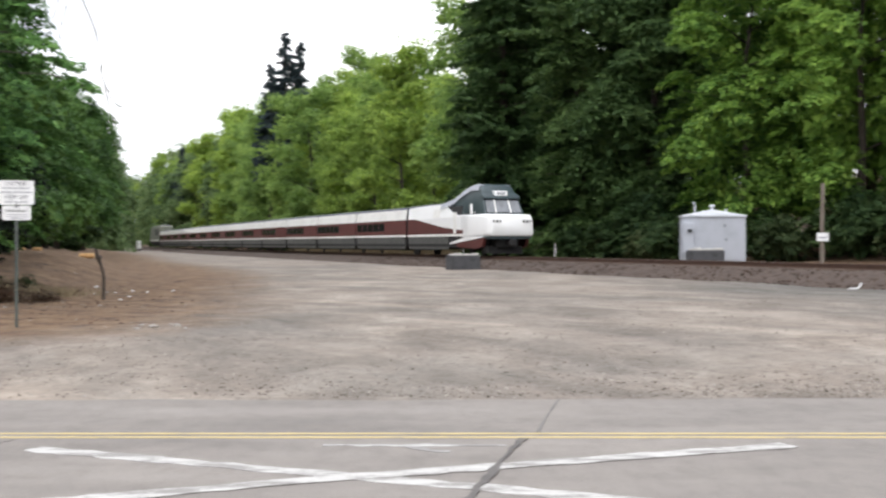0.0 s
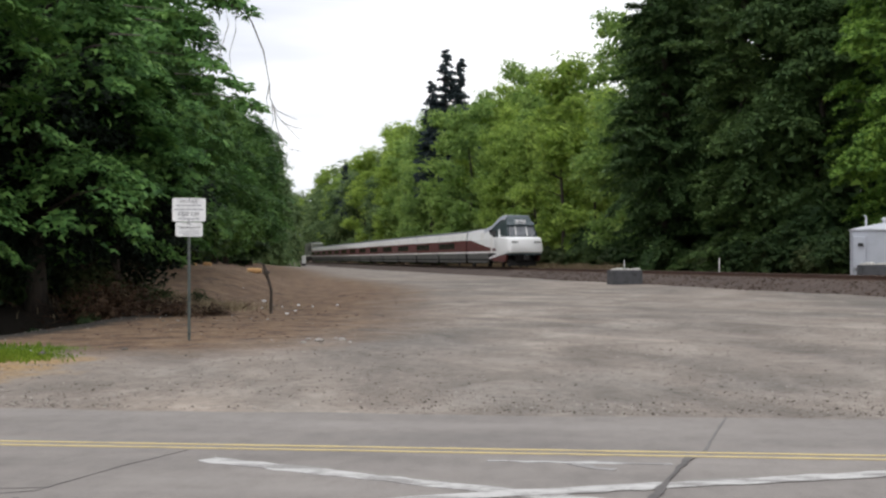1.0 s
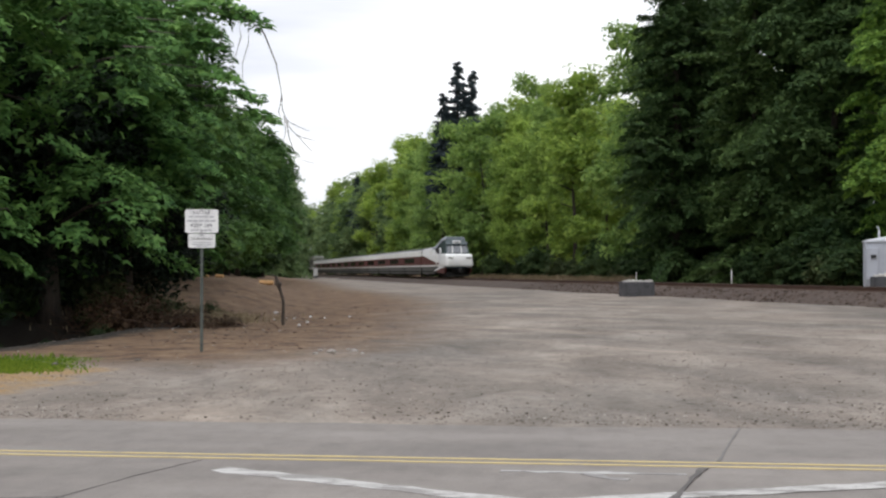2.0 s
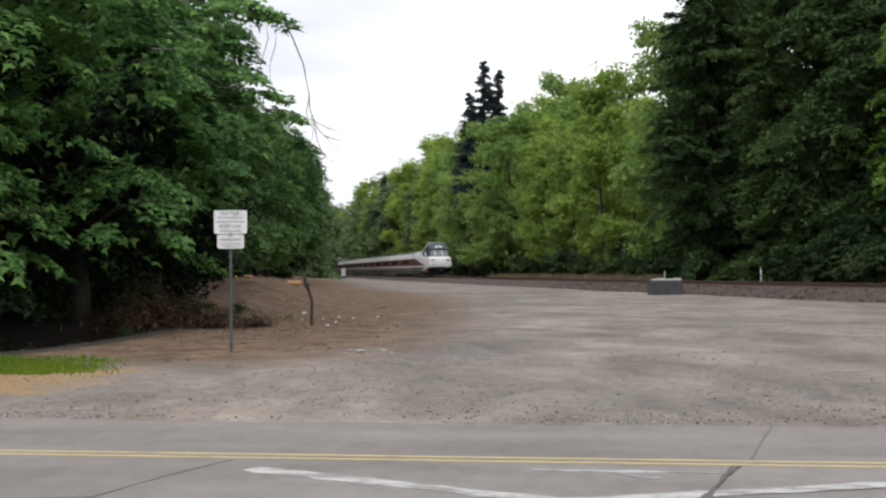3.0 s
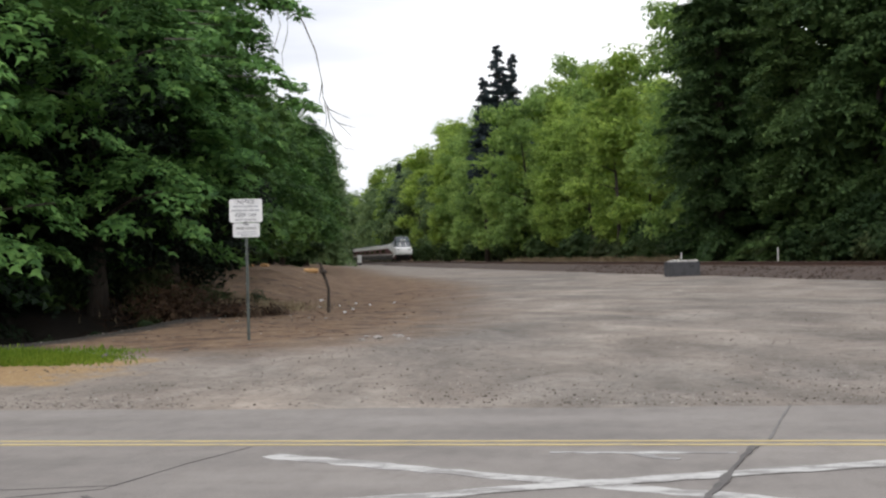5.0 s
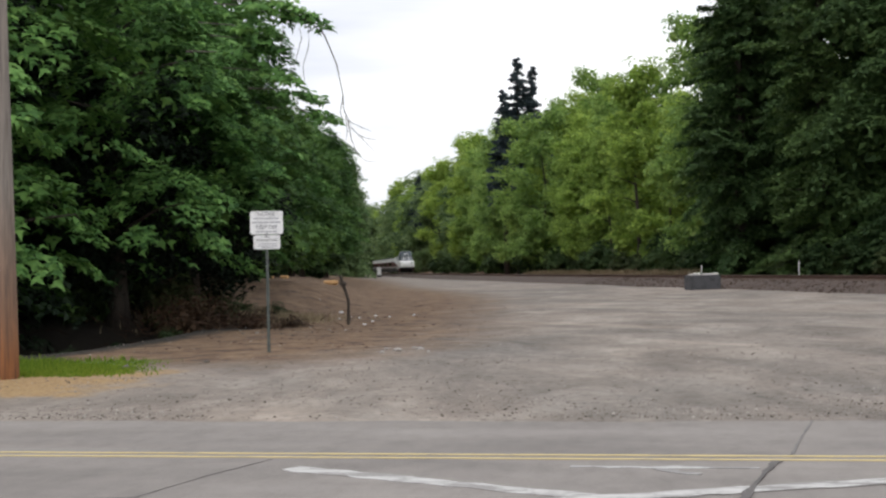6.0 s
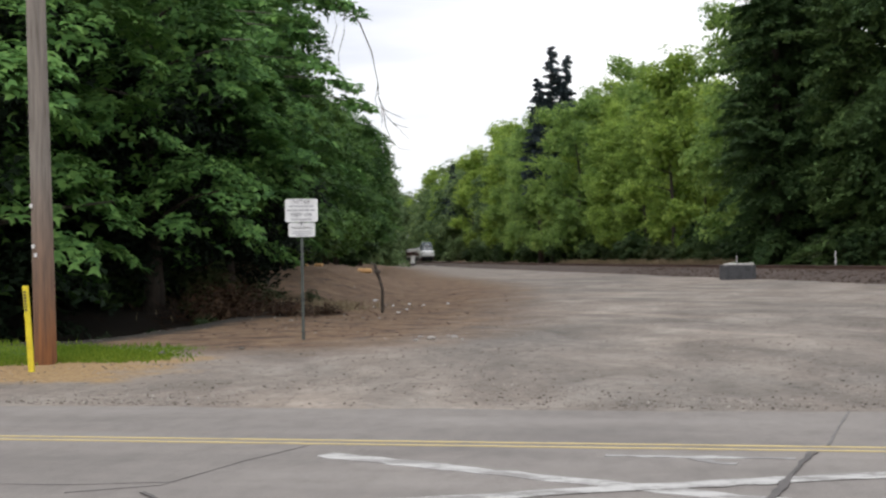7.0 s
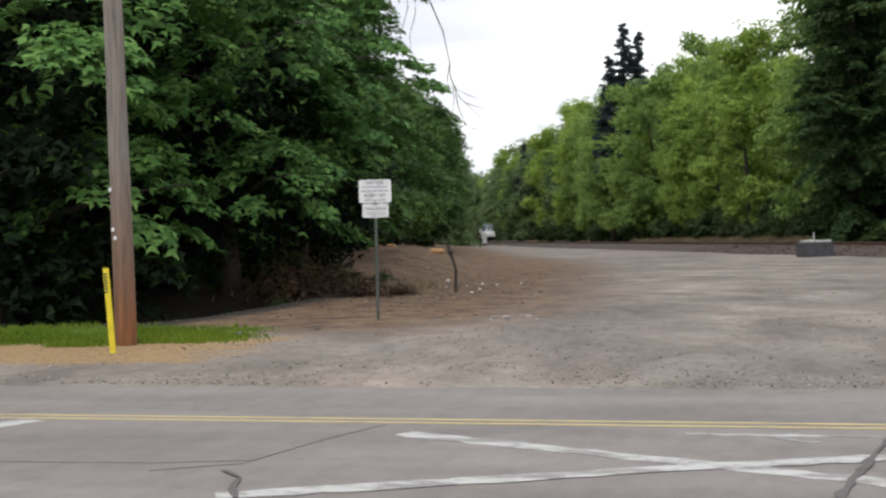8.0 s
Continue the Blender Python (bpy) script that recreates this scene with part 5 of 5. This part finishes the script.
def build_sign():
    x, y = -7.72, 23.52
    sign = base("notice_sign", "two white notice plates on a thin dark steel post", "sign", (x, y, gz(x, y) - 0.06), 17)
    post = bmesh.new()
    loft(post, [[(-0.03, 0.0, z), (-0.018, -0.022, z), (0.018, -0.022, z), (0.03, 0.0, z), (0.022, 0.006, z), (-0.022, 0.006, z)] for z in (-0.3, 1.0, 2.735)])
    part("post", post, M_POST, sign, "dark green-grey steel channel post")

    def plate(w, z0, z1):
        bm = bmesh.new()
        pts = round_section(0, w / 2, z0, z1, 0.035)
        return loft(bm, [[(px, yy, pz) for px, _, pz in pts] for yy in (-0.031, -0.024)])
    up = part("upper_plate", plate(0.614, 2.28, 2.72), M_SIGN, sign, "white plate with dark lettering")
    low = part("lower_plate", plate(0.50, 2.0, 2.265), M_SIGN, sign, "smaller white plate with dark lettering")
    text_part("NOTICE", 0.085, (0, -0.033, 2.66), up, M_INK)
    text_part("KEEP OFF", 0.095, (0, -0.033, 2.415), up, M_INK)
    for z, w, h in ((2.58, 0.48, 0.034), (2.505, 0.54, 0.04), (2.33, 0.40, 0.034)):
        k = 5
        for j in range(k):
            a = -w / 2 + w * j / k
            part("bar", box(bmesh.new(), a, a + w / k * 0.84, -0.0335, -0.031, z - h * 0.34, z + h * 0.34), M_PRINT, up, "bar of illegible print")
    text_part("NO", 0.06, (0, -0.033, 2.235), low, M_INK)
    text_part("TRESPASSING", 0.066, (0, -0.033, 2.165), low, M_BLACK)
    for z, w in ((2.10, 0.34), (2.06, 0.36), (2.03, 0.22)):
        part("bar", box(bmesh.new(), -w / 2, w / 2, -0.0335, -0.031, z - 0.007, z + 0.007), M_PRINT, low, "bar of illegible print")
    for z in (2.70, 2.295, 2.245):
        part("bolt", tube(bmesh.new(), [(0, -0.038, z), (0, -0.03, z)], [0.012, 0.012], 8), M_POST, sign)


def build_stick():
    x, y = -9.02, 34.5
    st = base("dead_sapling", "crooked bare dead stick standing in the earth", "dead sapling", (x, y, gz(x, y)))
    bm = tube(bmesh.new(), [(0.0, 0, -0.2), (0.01, 0, 0.35), (0.02, 0, 0.62), (-0.06, 0.02, 0.9), (-0.14, 0.0, 1.12), (-0.20, 0.0, 1.36)], [0.048, 0.044, 0.042, 0.042, 0.055, 0.034], 8)
    part("stem", bm, M_BARK, st)
    part("knot", rock(bmesh.new(), (-0.12, 0, 1.12), 0.085, random.Random(2), 1.2), M_BARK, st)
    part("twig", tube(bmesh.new(), [(-0.18, 0, 1.3), (-0.3, 0.02, 1.38), (-0.36, 0.02, 1.4)], [0.014, 0.01, 0.004], 5), M_TWIG, st)


def block_kind():
    b = base("concrete_block", "dark grey concrete barrier block with pale rubble on top", "concrete block", group="barrier blocks by the track")
    part("block", box(bmesh.new(), -0.86, 0.86, -0.5, 0.5, -0.05, 0.80, 0.07), M_CONCRETE, b)
    rng = random.Random(6)
    for k in range(9):
        part("rubble", rock(bmesh.new(), (-0.68 + 0.17 * k, rng.uniform(-0.35, 0.1), 0.82), rng.uniform(0.13, 0.21), rng, 0.6), M_PALECON, b)
    return b


def build_shed():
    x, y = 14.2, 68.6
    shed = base("signal_shed", "grey steel signal shed with shallow pitched roof and vent", "shed", (x, y, 0.74), -8)
    w, d, h = 1.63, 1.3, 2.26
    part("wall_shell", box(bmesh.new(), -w, w, -d, d, -0.2, h, 0.02), M_SHED, shed, "pale grey painted steel walls")
    roof = bmesh.new()
    lo = [roof.verts.new(p) for p in ((-w - 0.06, -d - 0.08, h), (w + 0.06, -d - 0.08, h), (w + 0.06, d + 0.08, h), (-w - 0.06, d + 0.08, h))]
    mi = [roof.verts.new((v.co.x, v.co.y, h + 0.07)) for v in lo]
    hi = [roof.verts.new((p, q, h + 0.40)) for p, q in ((-0.12, -0.12), (0.12, -0.12), (0.12, 0.12), (-0.12, 0.12))]
    for a, c in ((lo, mi), (mi, hi)):
        for j in range(4):
            roof.faces.new((a[j], a[(j + 1) % 4], c[(j + 1) % 4], c[j]))
    roof.faces.new(hi)
    roof.faces.new(lo[::-1])
    part("roof", roof, M_SHEDROOF, shed, "shallow pyramid steel roof")
    vent = tube(bmesh.new(), [(0, 0, h + 0.36), (0, 0, h + 0.56)], [0.08, 0.08], 12)
    tube(vent, [(0, 0, h + 0.54), (0, 0, h + 0.60), (0, 0, h + 0.68)], [0.15, 0.15, 0.05], 12)
    part("vent", vent, M_SHEDROOF, shed, "round capped roof vent")
    part("pipe", tube(bmesh.new(), [(-0.92, -0.5, h), (-0.92, -0.5, h + 0.55), (-0.95, -0.55, h + 0.74), (-1.02, -0.6, h + 0.76)], [0.05, 0.05, 0.05, 0.05], 8), M_SHEDROOF, shed, "bent pale pipe")
    part("pipe", tube(bmesh.new(), [(0.7, -0.3, h + 0.1), (0.7, -0.3, h + 0.42)], [0.05, 0.05], 8), M_SHEDROOF, shed)
    door = part("door", box(bmesh.new(), 0.52, 1.40, -d - 0.025, -d + 0.02, 0.05, h - 0.12, 0.01), M_SHED, shed, "flush steel door")
    part("handle", box(bmesh.new(), 0.60, 0.66, -d - 0.07, -d - 0.02, 1.0, 1.14, 0.01), M_POST, door)
    part("meter_box", box(bmesh.new(), -w + 0.04, -w + 0.62, -d - 0.22, -d + 0.02, 0.35, 1.95, 0.03), M_SHED, shed, "tall grey box on the wall")
    part("lamp", box(bmesh.new(), -w + 0.27, -w + 0.52, -d - 0.34, -d - 0.2, 1.46, 1.62, 0.02), M_BLACK, shed, "small dark fitting")
    part("plate", box(bmesh.new(), 0.5, 0.58, -d - 0.034, -d - 0.02, 1.75, 1.86), M_BLACK, shed)


def build_side_things():
    # pole with a small white plate beyond the track
    x, y = 16.1, 55.2
    p = base("line_pole", "short grey wooden post with a small white plate", "post", (x, y, gz(x, y)))
    part("shaft", tube(bmesh.new(), [(0, 0, -0.3), (0, 0, 1.8), (0.03, 0, 3.55)], [0.10, 0.095, 0.085], 10), M_POLE, p)
    pl = part("plate", box(bmesh.new(), -0.26, 0.26, -0.125, -0.11, 1.08, 1.44, 0.004), M_SIGN, p, "white plate with a faint line of print")
    part("bar", box(bmesh.new(), -0.18, 0.18, -0.128, -0.124, 1.2, 1.27), M_PRINT, pl)
    # thin white marker posts
    for x, y, h in ((7.05, 81.7, 0.98), (1.45, 95.0, 0.85)):
        q = base("white_marker", "thin white marker stake beyond the track", "marker post", (x, y, gz(x, y)), group="white stakes along the track")
        part("stake", loft(bmesh.new(), [[(-0.03, -0.02, z), (0.03, -0.02, z), (0.03, 0.02, z), (-0.03, 0.02, z)] for z in (-0.2, 0.5, h)]), M_CABINET, q)
    # white cabinet at the far left of the track
    x, y = -59.2, 253.0
    c = base("trackside_cabinet", "white trackside equipment cabinet on the far lot", "cabinet", (x, y, gz(x, y)), 14)
    part("case", box(bmesh.new(), -0.42, 0.42, -0.3, 0.3, 0.45, 1.95, 0.03), M_CABINET, c)
    part("lid", box(bmesh.new(), -0.46, 0.46, -0.34, 0.34, 1.95, 2.02, 0.02), M_CABINET, c)
    # plinth made tall to lift the case to fit the camera's view
    part("plinth", box(bmesh.new(), -0.4, 0.4, -0.28, 0.28, -0.3, 0.45, 0.02), M_CONCRETE, c)
    # cut log ends and chips on the bank
    for x, y, r, ln, a in ((-18.1, 66.0, 0.13, 0.72, 8), (-20.3, 65.0, 0.09, 0.45, -20), (-21.4, 66.0, 0.07, 0.4, 35)):
        lg = base("cut_log", "freshly cut orange-yellow log lying on the bank", "log", (x, y, gz(x, y)), a, group="cut wood on the bank")
        part("wood", tube(bmesh.new(), [(-ln / 2, 0, r * 0.8), (0, 0.02, r * 0.85), (ln / 2, 0, r * 0.8)], [r, r * 1.02, r * 0.94], 10), M_CUTWOOD, lg)
        part("bark_strip", tube(bmesh.new(), [(-ln / 2 + 0.05, 0.05, r * 0.7), (ln / 2 - 0.05, 0.05, r * 0.7)], [r * 1.0, r * 0.97], 10), M_DEADWOOD, lg)


def build_brush():
    """Dead brush heap and litter at the foot of the left bank."""
    rng = random.Random(12)
    heap = base("brush_heap", "heap of dead brown branches at the bank's foot", "brush heap", (-11.7, 32.6, gz(-11.7, 32.6)))
    for k in range(120):
        a, el = rng.uniform(0, 6.28), rng.uniform(-0.1, 0.5)
        ox, oy, ln = rng.gauss(-0.6, 1.3), rng.gauss(0, 0.8), rng.uniform(0.35, 1.2)
        z0 = gz(-11.7 + ox, 32.6 + oy) - gz(-11.7, 32.6) + rng.uniform(0.0, 0.22)
        d = Vector((math.cos(a) * math.cos(el), math.sin(a) * math.cos(el), math.sin(el)))
        p, w = Vector((ox, oy, z0)), Vector((rng.uniform(-0.12, 0.12), rng.uniform(-0.12, 0.12), rng.uniform(-0.05, 0.12)))
        r = rng.uniform(0.006, 0.02)
        part("branch", tube(bmesh.new(), [tuple(p), tuple(p + d * ln * 0.35 + w), tuple(p + d * ln * 0.7 - w * 0.4), tuple(p + d * ln)], [r, r * 0.8, r * 0.55, r * 0.2], 5, False), M_DEADWOOD, heap)
    for k in range(46):
        x, y = (rng.uniform(-11.5, -8.2), rng.uniform(29, 41)) if k < 30 else (rng.uniform(-16.5, -12), rng.uniform(38, 52))
        r = rng.uniform(0.02, 0.055)
        ob = new("litter", mesh_of("litter", rock(bmesh.new(), (0, 0, r * 0.35), r, rng, 0.5), (M_LITTER, M_STONE, M_CLOD, M_CLOD)[k % 4]))
        ob.location = (x, y, gz(x, y))
        tagged(ob, ("white scrap of litter on brown earth", "pale stone on brown earth", "dark bark scrap on brown earth", "dark bark scrap on brown earth")[k % 4], ("litter", "stone", "bark", "bark")[k % 4], group="scraps on the bank")
    for x, y, r in ((-11.6, 43.5, 0.09), (-9.6, 40.2, 0.06), (-8.7, 36.0, 0.05)):
        stone_at(x, y, r, M_LITTER, "pale stone or scrap on brown earth")
    for x, y, r in ((-5.1, 22.9, 0.09), (-4.75, 23.2, 0.07), (-5.4, 23.3, 0.06), (-5.3, 22.5, 0.05), (-4.5, 22.7, 0.045), (-4.95, 23.6, 0.04)):
        stone_at(x, y, r, M_STONE, "pale grey stone on gravel")
    for x, y, r in ((-8.75, 19.4, 0.07), (-7.9, 20.7, 0.06)):
        stone_at(x, y, r, M_CLOD, "dark clod on gravel")
    bm = bmesh.new()
    for k in range(340):
        y = rng.uniform(24, 52)
        x = float(left_edge(y)) + rng.gauss(0.5, 2.2)
        r = 0.012 + 0.04 * rng.random() ** 2
        rock(bm, (x, y, gz(x, y) + r * 0.15), r, rng, 0.4)
    tagged(new("bark_litter", mesh_of("bark_litter", bm, M_DEADWOOD)), "dark brown bark litter strewn over the earth bank", "litter", kind="stuff")
    # broken white pipes near the track
    for x, y, a in ((13.3, 41.9, 35), (14.3, 42.2, -12)):
        b = base("bent_pipe", "bent white plastic pipe lying by the ballast", "pipe", (x, y, gz(x, y)), a, group="white scraps by the ballast")
        part("tube", tube(bmesh.new(), [(-0.34, 0, 0.03), (0.1, 0, 0.035), (0.28, 0.05, 0.09), (0.38, 0.05, 0.2)], [0.028] * 4, 8), M_LITTER, b)


# tufts round the hanging branch, placed to fit the camera's view: along, up, radius
TUFTS = ((-0.15, 6.91, 0.34), (-0.58, 7.22, 0.40), (-0.96, 7.14, 0.45), (-1.02, 6.43, 0.34), (-1.27, 6.72, 0.40), (-1.61, 6.12, 0.40), (-0.73, 5.71, 0.40), (-0.21, 5.26, 0.34), (0.16, 4.82, 0.30))


def build_hanging_branch():
    """A long bare bough that hangs out of the big maple, drawn to fit the camera's view."""
    br = base("bare_branch", "long drooping maple branch, bare at its tip, against the sky", "branch", (-7.5, 27.0, 0))

    def bough(pts, r0):
        k = len(pts)
        return tube(bmesh.new(), [(x, 0.15 * math.sin(3 * x + z), z) for x, z in pts], [r0 * (1 - 0.7 * j / (k - 1)) for j in range(k)], 5, False)
    part("bough", bough([(-2.6, 8.2), (-1.3, 7.6), (-0.3, 6.98), (0.0, 6.69), (0.26, 6.05), (0.40, 5.35), (0.42, 5.04)], 0.026), M_TWIG, br)
    for p in ([(0.42, 5.04), (0.55, 4.78), (0.78, 4.66), (0.98, 4.58)], [(0.42, 5.04), (0.6, 4.62), (0.86, 4.34), (1.05, 4.14)], [(0.5, 4.85), (0.58, 4.4), (0.72, 4.05), (0.86, 3.94), (1.08, 3.9)], [(0.40, 5.35), (0.35, 4.98), (0.44, 4.7)], [(0.7, 4.5), (0.9, 4.42), (1.1, 4.38)], [(0.46, 4.9), (0.5, 4.55), (0.46, 4.3)],
              [(-0.3, 6.98), (-0.3, 6.45), (-0.42, 6.0), (-0.40, 5.55)], [(-0.55, 7.1), (-0.45, 6.6), (-0.6, 6.1), (-0.72, 5.75)], [(-0.9, 7.3), (-0.85, 6.8), (-0.95, 6.3)]):
        part("twig", bough(p, 0.012), M_TWIG, br)
    # leaf tufts placed to fit the tree's outline from the camera, each given a twig
    rng = np.random.default_rng(27)
    for x, z, r in TUFTS:
        part("twig", bough([(x - 1.5, z + 0.35), (x - 0.8, z + 0.3), (x - 0.2, z + 0.08), (x + 0.15, z - 0.05)], 0.016), M_TWIG, br)
        m = int(130 * r / 0.4)
        q, a = np.sqrt(rng.random(m)) * r, rng.uniform(0, 2 * np.pi, m)
        dx, dy = 1.5 * q * np.cos(a) - 0.25, q * np.sin(a)
        at = np.stack([x + dx, dy, z + 0.1 - 0.3 * q * q / r - 0.25 * dx + rng.normal(0, 0.05, m)], 1)
        leaves = leaves_mesh("leaf_tuft", at, np.array([0.2, -0.25, 0.8]) + rng.normal(0, 0.3, (m, 3)), rng.uniform(0.14, 0.26, m), L_NEAR, rng, "lobed")
        new("leaf_tuft", leaves).parent = br


build_ground()
road = build_road()
build_markings(road)
build_track()
big, wood, far_tree = build_left_trees()
build_right_trees(far_tree)
build_shrubs()
build_dead_brush()
build_grass()
build_pole()
build_marker()
build_sign()
build_stick()
block = block_kind()
block.matrix_basis = pose(1.12, 72.4, gz(1.12, 72.4), 0, 0, 24)
copy_thing(block, pose(13.1, 64.9, gz(13.1, 64.9) - 0.15, 0, 0, 4))["label"] = "dark grey concrete barrier block in front of a shed"
build_shed()
build_side_things()
build_brush()
build_hanging_branch()
build_stones()
build_crumbs()

cab_car = cab_kind()
coach = coach_kind()
coaches = [coach] + [copy_thing(coach, Matrix()) for _ in range(12)]
loco = loco_kind()


def motions():
    ride(cab_car, 7.25)
    for k, c in enumerate(coaches):
        ride(c, 14.7 + 13.14 * (k + 0.5))
    ride(loco, 185.6 + 2.0 + 10.8)


motions()
